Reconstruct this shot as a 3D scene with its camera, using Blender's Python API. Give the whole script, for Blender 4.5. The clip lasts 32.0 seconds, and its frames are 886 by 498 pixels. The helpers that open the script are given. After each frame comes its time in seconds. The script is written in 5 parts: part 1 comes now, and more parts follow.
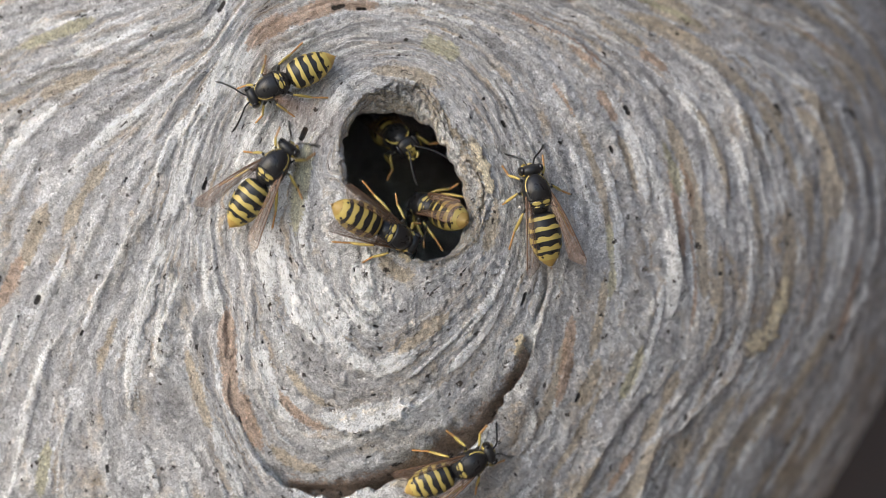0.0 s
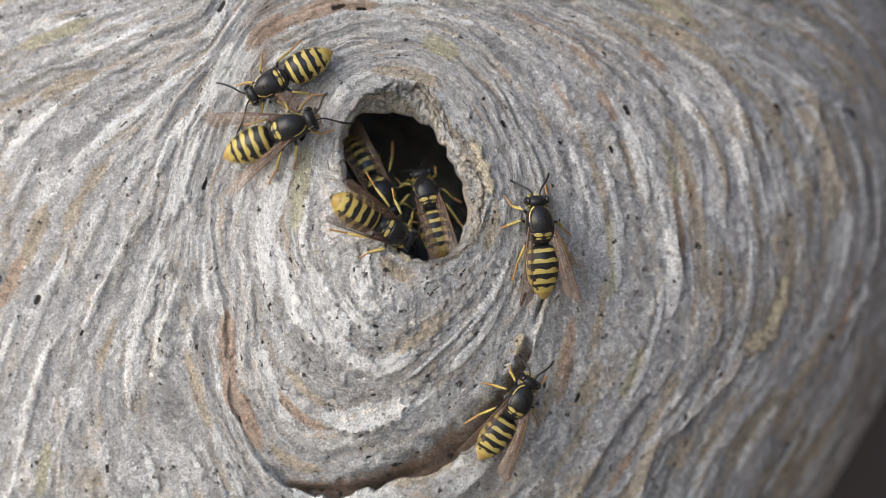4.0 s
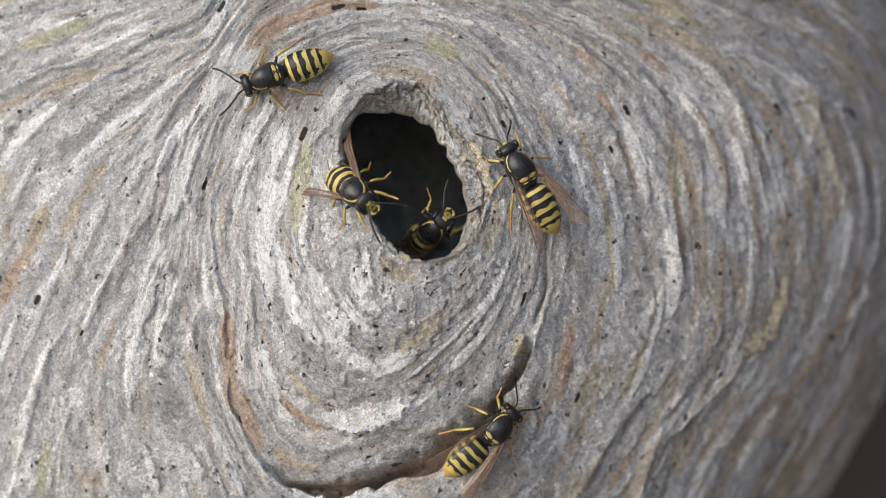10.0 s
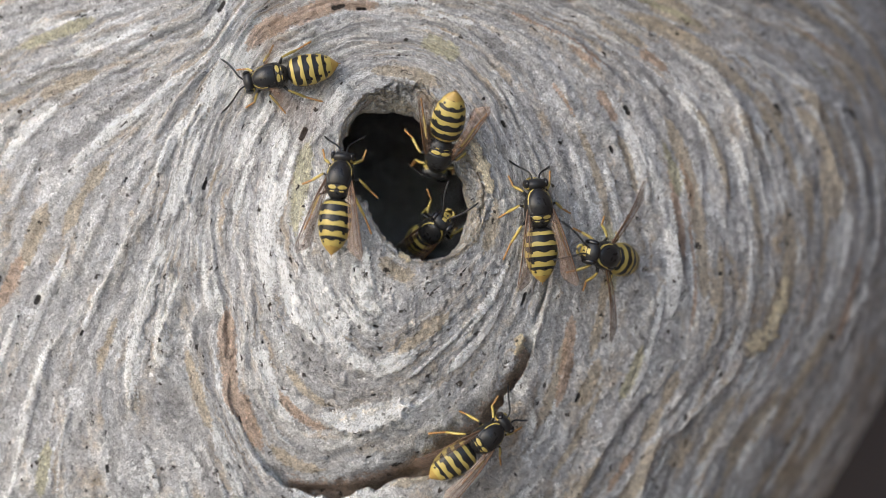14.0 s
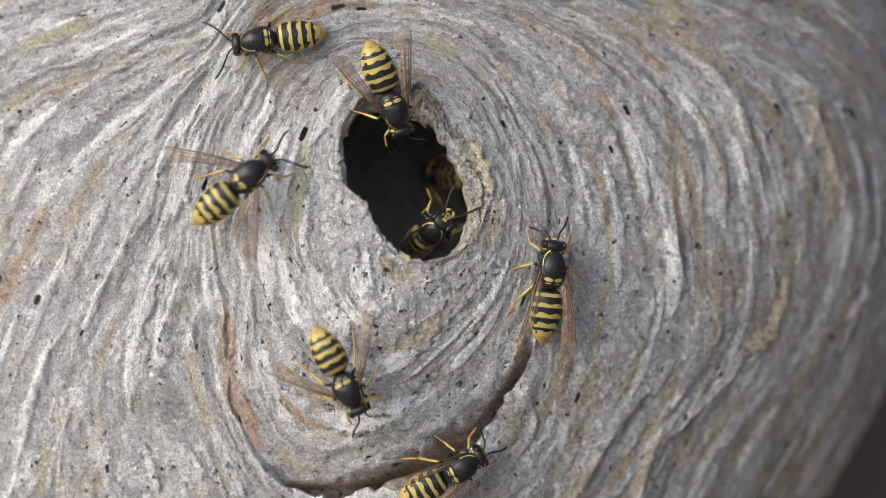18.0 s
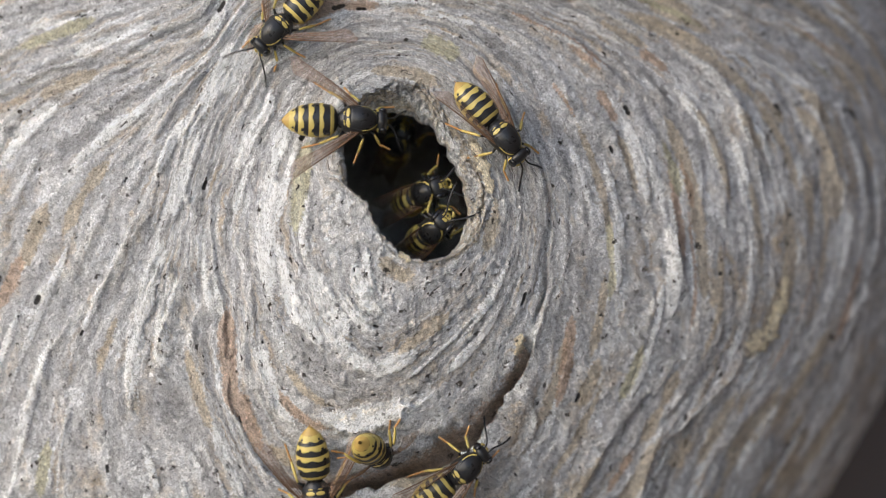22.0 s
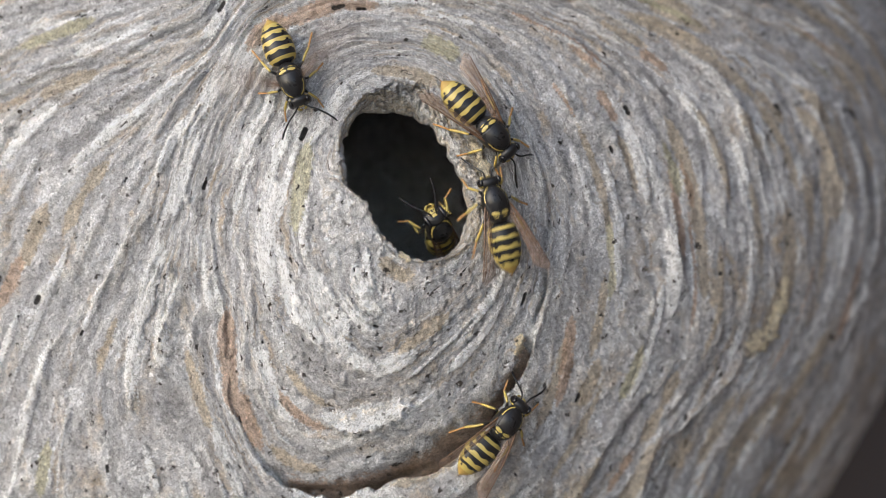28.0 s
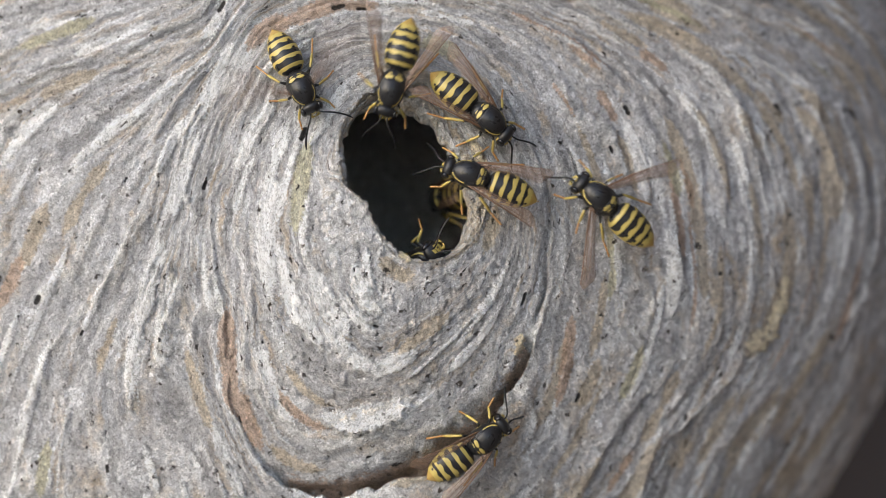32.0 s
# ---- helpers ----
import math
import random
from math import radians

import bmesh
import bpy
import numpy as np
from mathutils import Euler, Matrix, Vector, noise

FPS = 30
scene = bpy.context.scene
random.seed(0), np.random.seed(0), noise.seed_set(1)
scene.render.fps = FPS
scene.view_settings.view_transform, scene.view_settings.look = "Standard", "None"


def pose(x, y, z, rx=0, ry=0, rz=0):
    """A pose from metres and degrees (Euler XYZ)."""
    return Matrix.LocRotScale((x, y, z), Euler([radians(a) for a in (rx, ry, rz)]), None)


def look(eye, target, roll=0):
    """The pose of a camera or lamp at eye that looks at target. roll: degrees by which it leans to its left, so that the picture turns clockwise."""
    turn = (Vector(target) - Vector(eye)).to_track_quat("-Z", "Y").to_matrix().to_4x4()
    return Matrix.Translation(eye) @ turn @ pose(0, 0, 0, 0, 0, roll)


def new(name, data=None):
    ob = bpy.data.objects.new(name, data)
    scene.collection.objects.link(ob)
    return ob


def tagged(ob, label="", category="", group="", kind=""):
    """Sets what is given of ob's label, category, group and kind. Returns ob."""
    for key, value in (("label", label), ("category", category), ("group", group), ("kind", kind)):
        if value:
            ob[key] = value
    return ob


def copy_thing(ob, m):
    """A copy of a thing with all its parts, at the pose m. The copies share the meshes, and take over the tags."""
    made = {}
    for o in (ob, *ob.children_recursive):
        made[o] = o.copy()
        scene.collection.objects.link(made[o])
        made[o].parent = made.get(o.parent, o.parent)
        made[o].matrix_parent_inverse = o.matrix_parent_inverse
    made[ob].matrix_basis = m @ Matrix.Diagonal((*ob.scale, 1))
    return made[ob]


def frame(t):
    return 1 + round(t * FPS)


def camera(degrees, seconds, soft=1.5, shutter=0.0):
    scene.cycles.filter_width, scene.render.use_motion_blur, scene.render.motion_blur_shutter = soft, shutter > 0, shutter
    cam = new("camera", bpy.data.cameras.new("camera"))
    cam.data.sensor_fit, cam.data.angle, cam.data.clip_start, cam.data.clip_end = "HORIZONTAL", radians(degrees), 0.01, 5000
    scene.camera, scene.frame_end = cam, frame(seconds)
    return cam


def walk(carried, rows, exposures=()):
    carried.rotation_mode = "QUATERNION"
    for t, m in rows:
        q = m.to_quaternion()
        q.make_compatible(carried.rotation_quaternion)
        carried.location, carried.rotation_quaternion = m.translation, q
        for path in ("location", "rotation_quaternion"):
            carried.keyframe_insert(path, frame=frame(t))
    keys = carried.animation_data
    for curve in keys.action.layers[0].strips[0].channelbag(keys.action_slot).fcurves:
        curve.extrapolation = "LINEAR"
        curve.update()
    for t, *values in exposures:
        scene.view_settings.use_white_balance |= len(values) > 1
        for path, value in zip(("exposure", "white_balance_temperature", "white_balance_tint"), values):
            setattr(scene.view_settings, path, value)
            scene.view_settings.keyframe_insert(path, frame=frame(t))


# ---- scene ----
# A grey paper wasp nest with workers round its entrance hole; sizes in millimetres, scaled by MM.
MM = 0.001
REACH = 0.3176

cam = camera(20.0, 32.0, soft=0.5, shutter=0.5)
cam.data.dof.use_dof = True
cam.data.dof.focus_distance = 0.3165
cam.data.dof.aperture_fstop = 12.0
walk(cam, [(0, look((0, -REACH, 0), (0, 0, 0))), (32, look((0, -REACH, 0), (0, 0, 0)))],
     exposures=[(0, 1.0, 6270, 9), (32, 1.0, 6270, 9)])

# ---- light: an overcast sky, brightest from the upper left ----
world = bpy.data.worlds.new("overcast_sky")
scene.world = world
world.use_nodes = True
wn = world.node_tree.nodes
sky = wn.new("ShaderNodeTexSky")
sky.sky_type, sky.sun_disc = "NISHITA", False
sky.sun_elevation, sky.sun_rotation = radians(28), radians(234)
sky.air_density, sky.dust_density, sky.ozone_density = 1.0, 2.0, 1.0
wn["Background"].inputs["Strength"].default_value = 0.15
world.node_tree.links.new(sky.outputs["Color"], wn["Background"].inputs["Color"])
sun_data = bpy.data.lights.new("sun", "SUN")
sun_data.energy, sun_data.angle, sun_data.color = 0.7, radians(75), (1.0, 0.985, 0.975)
sun = new("sun", sun_data)
sun.matrix_world = look((-1.0, -0.85, 0.43), (0, 0, 0))


# ---- numbers: value noise on arrays ----
def lattice(ix, iy, iz):
    n = (ix * 374761393 + iy * 668265263 + iz * 1274126177) & 0xFFFFFFFF
    n = ((n ^ (n >> 13)) * 1274126177) & 0xFFFFFFFF
    n = n ^ (n >> 16)
    return (n & 0xFFFF) / 65535.0


def vnoise(x, y, z=0.0):
    """Smooth value noise from 0 to 1."""
    x, y, z = np.broadcast_arrays(np.asarray(x, float), np.asarray(y, float), np.asarray(z, float))
    fx, fy, fz = np.floor(x), np.floor(y), np.floor(z)
    ix, iy, iz = fx.astype(np.int64), fy.astype(np.int64), fz.astype(np.int64)
    tx, ty, tz = x - fx, y - fy, z - fz
    tx, ty, tz = tx * tx * (3 - 2 * tx), ty * ty * (3 - 2 * ty), tz * tz * (3 - 2 * tz)
    out = 0.0
    for dx in (0, 1):
        for dy in (0, 1):
            for dz in (0, 1):
                w = (tx if dx else 1 - tx) * (ty if dy else 1 - ty) * (tz if dz else 1 - tz)
                out = out + w * lattice(ix + dx, iy + dy, iz + dz)
    return out


def smooth(a, b, x):
    t = np.clip((x - a) / (b - a), 0, 1)
    return t * t * (3 - 2 * t)


# ---- shape of the nest ----
CENTRE = (-9.6, 1.5)
DEPTH = 72.0
OUT_ANGLE = (0, 30, 60, 90, 130, 180, 225, 270, 300, 325, 345, 360)
OUT_RADIUS = (85, 88, 95, 102, 118, 128, 128, 97, 82.5, 76, 81.5, 85)


def outline(theta):
    """The nest's outline radius at an angle, rounded off."""
    deg = np.degrees(theta) % 360
    total = 0.0
    for k, w in ((-20, 1), (-10, 2), (0, 3), (10, 2), (20, 1)):
        total = total + w * np.interp((deg + k) % 360, OUT_ANGLE, OUT_RADIUS)
    return total / 9.0


def base(x, z):
    """How far back the smooth nest lies at x, z."""
    dx, dz = np.asarray(x, float) - CENTRE[0], np.asarray(z, float) - CENTRE[1]
    r = np.hypot(dx, dz) / outline(np.arctan2(dz, dx))
    r = np.clip(r, 0, 1)
    dome = np.exp(-(((x + 6.5) / 17) ** 2 + ((z + 1.0) / 22) ** 2))
    return DEPTH * (1 - np.sqrt(1 - r ** 2.1)) - 4.5 * dome + 3.0


def base_normal(x, z):
    e = 0.5
    gx = (base(x + e, z) - base(x - e, z)) / (2 * e)
    gz = (base(x, z + e) - base(x, z - e)) / (2 * e)
    n = np.stack([gx, -np.ones_like(gx), gz], -1)
    return n / np.linalg.norm(n, axis=-1, keepdims=True)


# Growth lines of the paper: level, then points on the line.
GROWTH = []


def grows(level, *line):
    GROWTH.append((level, *line))


grows(0, (-13.9, 10.1), (-12.8, 15.0), (-10.3, 17.9), (-6.8, 18.4), (-3.2, 17.3), (-0.3, 14.1), (1.1, 10.1), (2.9, 6.9), (3.7, 3.3))
grows(0.3, (-8.1, 2.9), (-8.2, -0.6), (-6.7, -3.5), (-3.1, -3.5), (1.1, -0.6))
grows(1, (-13.3, 8.3), (-14.0, 1.5), (-13.1, -5.6), (-9.6, -10.1), (-4.6, -9.6), (1.1, -4.9), (4.6, 0.1), (5.2, 4.7), (3.7, 10.8))
grows(2, (7.3, 7.3), (4.0, 15.2), (-0.3, 21.0), (-6.1, 23.3), (-11.8, 22.1), (-15.4, 17.3), (-17.1, 13.0), (-18.9, 7.2), (-19.3, 0.8), (-16.4, -7.1), (-12.5, -12.8), (-8.9, -15.3), (-3.1, -12.1), (3.3, -5.7), (6.9, 0.8), (7.3, 7.3))
grows(3.4, (9.4, 8.0), (6.6, 16.7), (0.4, 23.6), (-6.8, 25.4), (-13.3, 24.6), (-19.0, 19.9), (-21.5, 13.4), (-23.6, 2.9), (-22.7, -8.6), (-19.7, -17.9), (-13.3, -21.9), (-6.0, -20.1), (1.2, -15.0), (6.9, -7.8), (9.7, -0.6), (9.4, 8.0))
grows(5, (13.6, 5.1), (11.3, 13.1), (7.0, 20.4), (1.2, 25.8), (-6.1, 27.6), (-13.3, 27.0), (-19.8, 22.8), (-24.8, 14.5), (-28.4, 8.0), (-29.3, 0.8), (-27.5, -5.7), (-27.6, -12.9), (-26.9, -20.2), (-24.4, -26.8), (-21.5, -30.6), (-12.7, -32.1), (-5.4, -30.7), (1.7, -27.5), (7.7, -21.8), (11.2, -13.0), (13.1, -2.8), (13.6, 5.1))
grows(6.4, (-20.6, 27.6), (-11.9, 30.9), (-4.6, 30.9), (3.3, 29.2), (12.8, 24.1), (18.7, 15.4), (22.4, 4.5), (23.1, -4.3), (20.6, -14.6), (15.9, -25.0), (10.0, -33.1))
grows(8, (-6.1, 34.3), (5.5, 32.6), (15.1, 29.4), (22.5, 25.1), (27.8, 19.3), (31.5, 12.7), (33.8, 3.0), (34.7, -4.4), (32.5, -14.8), (27.3, -25.3), (22.2, -34.4))
grows(10, (8.5, 35.3), (20.4, 31.1), (31.0, 26.9), (41.1, 18.9), (45.9, 8.4), (47.7, -2.2), (44.6, -12.1), (37.6, -22.7), (31.7, -34.9))
grows(12, (27.3, 34.4), (43.0, 27.4), (53.2, 21.8), (58.5, 12.6), (59.4, 0.9), (54.4, -14.0), (46.4, -27.9), (41.8, -35.8))
grows(14, (47.6, 34.9), (60.2, 26.3), (70.9, 3.4), (66.3, -16.4), (57.0, -34.3))
grows(6.2, (-22.8, 26.9), (-26.3, 20.3), (-31.3, 8.0), (-33.5, -2.8), (-32.5, -13.0), (-29.4, -23.1), (-25.1, -32.7))
grows(7.5, (-27.8, 21.8), (-31.8, 13.8), (-34.6, 3.0), (-37.2, -4.3), (-39.5, -11.5), (-40.4, -20.3), (-38.3, -32.8))
grows(9, (-28.6, 24.0), (-35.1, 15.3), (-39.4, 7.3), (-43.1, -3.6), (-47.7, -14.5), (-50.8, -24.8), (-52.2, -33.8))
grows(10.5, (-29.3, 26.2), (-38.1, 18.2), (-48.4, 8.1), (-53.6, -2.8), (-57.4, -11.6), (-62.2, -23.5))
grows(12, (-30.1, 29.2), (-40.3, 23.4), (-52.2, 18.4), (-59.7, 10.3), (-65.1, 1.5))
grows(13.5, (-32.4, 32.1), (-41.9, 27.8), (-57.6, 21.4), (-65.3, 17.8))
grows(15, (-40.5, 33.7), (-50.2, 30.2), (-62.4, 25.9))


def along(points, n, closed=False):
    """n points evenly along a rounded line through the points."""
    p = np.array(points, float)
    if closed:
        p = np.vstack([p[-1:], p, p[:2]])
    else:
        p = np.vstack([2 * p[0] - p[1], p, 2 * p[-1] - p[-2]])
    t = np.linspace(0, 1, 12, endpoint=False)[:, None]
    runs = []
    for a, b, c, d in zip(p, p[1:], p[2:], p[3:]):
        runs.append(0.5 * (2 * b + (c - a) * t + (2 * a - 5 * b + 4 * c - d) * t ** 2 + (3 * b - a - 3 * c + d) * t ** 3))
    q = np.vstack(runs + [p[-2:-1]])
    s = np.concatenate([[0], np.cumsum(np.hypot(*np.diff(q, axis=0).T))])
    at = np.linspace(0, s[-1], n)
    return np.stack([np.interp(at, s, q[:, 0]), np.interp(at, s, q[:, 1])], -1)


def spread():
    """Fills the levels of the growth lines over a plane."""
    pts, val = [], []
    for level, *line in GROWTH:
        ring = line[0] == line[-1]
        q = along(line[:-1], 26, True) if ring else along(line, 13)
        pts.append(q)
        val.append(np.full(len(q), level, float))
    pts, val = np.vstack(pts), np.concatenate(val)

    def kernel(a, b):
        d2 = ((a[:, None, :] - b[None, :, :]) ** 2).sum(-1)
        return 0.5 * d2 * np.log(d2 + 1e-6)
    n = len(pts)
    m = np.zeros((n + 3, n + 3))
    m[:n, :n] = kernel(pts / 50, pts / 50) + 0.0015 * np.eye(n)
    m[:n, n:] = np.hstack([np.ones((n, 1)), pts / 50])
    m[n:, :n] = m[:n, n:].T
    w = np.linalg.solve(m, np.concatenate([val, np.zeros(3)]))
    gx, gz = np.arange(-145, 100, 0.5), np.arange(-110, 112, 0.5)
    out = np.empty((len(gz), len(gx)))
    for i, z in enumerate(gz):
        q = np.stack([gx, np.full_like(gx, z)], -1) / 50
        out[i] = kernel(q, pts / 50) @ w[:n] + w[n] + q @ w[n + 1:]
    return gx, gz, out


GX, GZ, LEVELS = spread()


def layer(x, z):
    """The growth level at x, z."""
    fx = np.clip((np.asarray(x, float) - GX[0]) / 0.5, 0, len(GX) - 1.01)
    fz = np.clip((np.asarray(z, float) - GZ[0]) / 0.5, 0, len(GZ) - 1.01)
    ix, iz = fx.astype(int), fz.astype(int)
    tx, tz = fx - ix, fz - iz
    return ((1 - tx) * (1 - tz) * LEVELS[iz, ix] + tx * (1 - tz) * LEVELS[iz, ix + 1]
            + (1 - tx) * tz * LEVELS[iz + 1, ix] + tx * tz * LEVELS[iz + 1, ix + 1])


HOLE = (-5.1, 8.5)
HOLE_ANGLE = tuple(range(0, 360, 20))
MOUTH = (10.5, 9.0, 9.3, 10.6, 12.6, 12.8, 11.8, 10.3, 8.7, 7.8, 5.6, 5.6, 6.6, 9.0, 10.4, 11.4, 11.8, 11.7)
THROAT = (7.3, 6.6, 7.0, 7.6, 8.5, 9.4, 10.2, 9.3, 8.2, 7.4, 5.5, 5.5, 6.3, 8.6, 10.1, 10.8, 10.1, 8.6)


def rim(table, alpha):
    deg = np.degrees(alpha) % 360
    t = np.array(table + table[:1], float)
    a = np.array(HOLE_ANGLE + (360,), float)
    total = 0.0
    for k, w in ((-9, 1), (0, 2), (9, 1)):
        total = total + w * np.interp((deg + k) % 360, a, t)
    return total / 4


def relief(x, z, fine=True):
    """How far the worn paper layers stand proud of the smooth nest, and the growth level."""
    lv = layer(x, z)
    wander = vnoise(x / 14, z / 14, 3.1) * 1.6 + vnoise(x / 5.5, z / 5.5, 8.2) * 0.42 + vnoise(x / 1.5, z / 1.5, 12.2) * 0.12 + vnoise(x / 0.5, z / 0.5, 14.2) * 0.07
    ph = lv * 1.2 + wander
    k = np.floor(ph)
    f = ph - k
    tall = smooth(0.38, 0.92, vnoise(k * 3.7 + 0.5, x / 10, z / 10))
    step = f ** 1.6 * (1 - smooth(0.80, 1.0, f)) * (0.4 + 0.6 * smooth(1.5, 4.0, lv))
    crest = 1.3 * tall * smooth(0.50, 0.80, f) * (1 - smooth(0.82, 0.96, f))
    h = (0.05 + (0.75 + 0.65 * smooth(5.2, 7.0, lv)) * tall) * step
    ph2 = lv * 3.7 + wander * 1.9
    f2 = ph2 - np.floor(ph2)
    h = h + 0.16 * smooth(0.5, 0.8, vnoise(x / 8, z / 8, 41.0)) * vnoise(np.floor(ph2) * 2.3, x / 6, z / 6) ** 1.5 * f2 * (1 - smooth(0.70, 1.0, f2))
    h = h + 0.6 * (vnoise(x / 9, z / 9, 5.0) - 0.5) + 0.08 * (vnoise(x / 2.6, z / 2.6, 15.0) - 0.5)
    h = h + 0.10 * (vnoise(lv * 6 + wander * 3, x / 1.8, z / 1.8) - 0.5)
    h = h * (0.62 + 0.38 * smooth(4.4, 6.0, lv))
    # the outer envelope's edge stands a little proud along the gap
    deep, wide, off = gap(x, z)
    h = h + 0.14 * deep * np.exp(-((off - 0.30) / 0.2) ** 2)
    if fine:
        fib = vnoise(lv * 14 + wander * 7, x / 0.9, z / 0.9) - 0.5
        h = h + (0.03 + 0.07 * smooth(2.0, 4.5, lv)) * fib + 0.08 * (vnoise(x / 1.1, z / 1.1, 4.4) - 0.5) + 0.11 * (vnoise(x / 0.45, z / 0.45, 9.4) - 0.5) + 0.13 * (vnoise(x / 0.24, z / 0.24, 19.4) - 0.5)
        fib_soft = smooth(2.0, 4.5, lv)
        chew = vnoise(x / 1.7 + vnoise(x / 0.8, z / 0.8, 71.0), z / 1.7, 61.0) * 0.6 + vnoise(x / 0.6, z / 0.6, 62.0) * 0.4
        flake = vnoise(lv * 6 + wander * 2, x / 4.0, z / 4.0) * 0.72 + vnoise(x / 0.9, z / 0.9, 31.0) * 0.18 + vnoise(x / 0.35, z / 0.35, 33.0) * 0.10
        flake = chew + (flake - chew) * fib_soft
        h = h + 0.10 * smooth(0.38, 0.40, flake) + 0.12 * smooth(0.50, 0.52, flake) + 0.10 * smooth(0.62, 0.64, flake)
        pit = vnoise(x / 0.55, z / 0.55, 21.0 + np.floor(lv * 5))
        h = h - 0.28 * smooth(0.92, 0.97, pit)
    return h, lv, crest


def gap(x, z):
    """How deep the gap under the outer envelope runs at x, z, and how far outside its edge that is, in levels."""
    ang = np.degrees(np.arctan2(z - HOLE[1], x - HOLE[0])) % 360
    deep = np.interp(ang, (0, 30, 60, 120, 170, 200, 225, 238, 244, 252, 267, 285, 300, 306, 309, 313, 318, 328, 345, 360),
                     (0.45, 0.4, 0.2, 0.15, 0.2, 0.22, 0.28, 0.35, 1.2, 4.2, 6.0, 6.2, 5.2, 3.4, 0.5, 0.5, 2.0, 0.9, 0.6, 0.5))
    wide = np.interp(ang, (0, 215, 238, 255, 290, 306, 313, 320, 330, 360), (0.40, 0.40, 0.45, 0.62, 0.66, 0.40, 0.2, 0.22, 0.28, 0.36))
    off = layer(x, z) - 5.0 + 0.3 * (vnoise(x / 5, z / 5, 1.7) - 0.5) + 0.14 * (vnoise(x / 1.2, z / 1.2, 2.7) - 0.5)
    return deep, wide, off


def overhang(x, z):
    """The sideways shift that pulls the envelope's torn edge out over the gap."""
    deep, _, off = gap(x, z)
    e = 0.6
    gx, gz = layer(x + e, z) - layer(x - e, z), layer(x, z + e) - layer(x, z - e)
    n = np.hypot(gx, gz) + 1e-9
    far = -1.7 * np.clip(deep / 6 - 0.15, 0, 1) * smooth(0.0, 0.05, off) * np.exp(-(np.clip(off, 0, 9) / 0.35) ** 2)
    return gx / n * far, gz / n * far


def skin(x, z, proud=0.0, fine=True):
    """Points on the worn surface."""
    h, lv, _ = relief(x, z, fine)
    n = base_normal(x, z)
    p = np.stack([x, base(x, z), z], -1) + n * (h + proud)[..., None]
    deep, wide, off = gap(x, z)
    p[..., 1] += 0.95 * deep * (smooth(-1.15 * wide, 0.0, off) ** 1.6) * (1 - smooth(0.0, 0.05, off))
    sx, sz = overhang(x, z)
    p[..., 0] += sx
    p[..., 2] += sz
    return p, lv


# ---- materials ----
class Nodes:
    def __init__(self, name, rough=0.8):
        self.mat = bpy.data.materials.new(name)
        self.mat.use_nodes = True
        self.tree = self.mat.node_tree
        self.bsdf = self.tree.nodes["Principled BSDF"]
        self.bsdf.inputs["Roughness"].default_value = rough

    def node(self, kind, **inputs):
        n = self.tree.nodes.new(kind)
        for key, v in inputs.items():
            self.put(n.inputs[key.replace("_", " ")], v)
        return n

    def put(self, socket, v):
        if isinstance(v, bpy.types.NodeSocket):
            self.tree.links.new(v, socket)
        else:
            socket.default_value = v

    def math(self, op, a, b=0.0):
        n = self.tree.nodes.new("ShaderNodeMath")
        n.operation = op
        self.put(n.inputs[0], a), self.put(n.inputs[1], b)
        return n.outputs[0]

    def noise(self, vec, scale, detail=4.0, rough=0.55):
        n = self.node("ShaderNodeTexNoise", Vector=vec, Scale=scale, Detail=detail, Roughness=rough)
        return n.outputs["Fac"]

    def ramp(self, fac, *stops):
        n = self.tree.nodes.new("ShaderNodeValToRGB")
        e = n.color_ramp.elements
        while len(e) < len(stops):
            e.new(0.5)
        for el, (p, c) in zip(e, stops):
            el.position = p
            el.color = (*c, 1) if isinstance(c, tuple) else (c, c, c, 1)
        self.put(n.inputs[0], fac)
        return n.outputs[0]

    def mix(self, fac, a, b, how="MIX"):
        n = self.tree.nodes.new("ShaderNodeMix")
        n.data_type, n.blend_type = "RGBA", how
        self.put(n.inputs[0], fac)
        for s, v in ((n.inputs[6], a), (n.inputs[7], b)):
            self.put(s, (*v, 1) if isinstance(v, tuple) and len(v) == 3 else v)
        return n.outputs[2]

    def bump(self, height, strength, dist=0.0003):
        n = self.node("ShaderNodeBump", Height=height, Strength=strength, Distance=dist)
        self.put(self.bsdf.inputs["Normal"], n.outputs[0])

    def warped(self, vec, scale, amount):
        n = self.node("ShaderNodeTexNoise", Vector=vec, Scale=scale, Detail=2.0)
        off = self.tree.nodes.new("ShaderNodeVectorMath")
        off.operation = "MULTIPLY_ADD"
        self.put(off.inputs[0], n.outputs["Color"])
        off.inputs[1].default_value = (amount,) * 3
        self.put(off.inputs[2], vec)
        return off.outputs[0]

    def place(self):
        return self.node("ShaderNodeTexCoord").outputs["Object"]


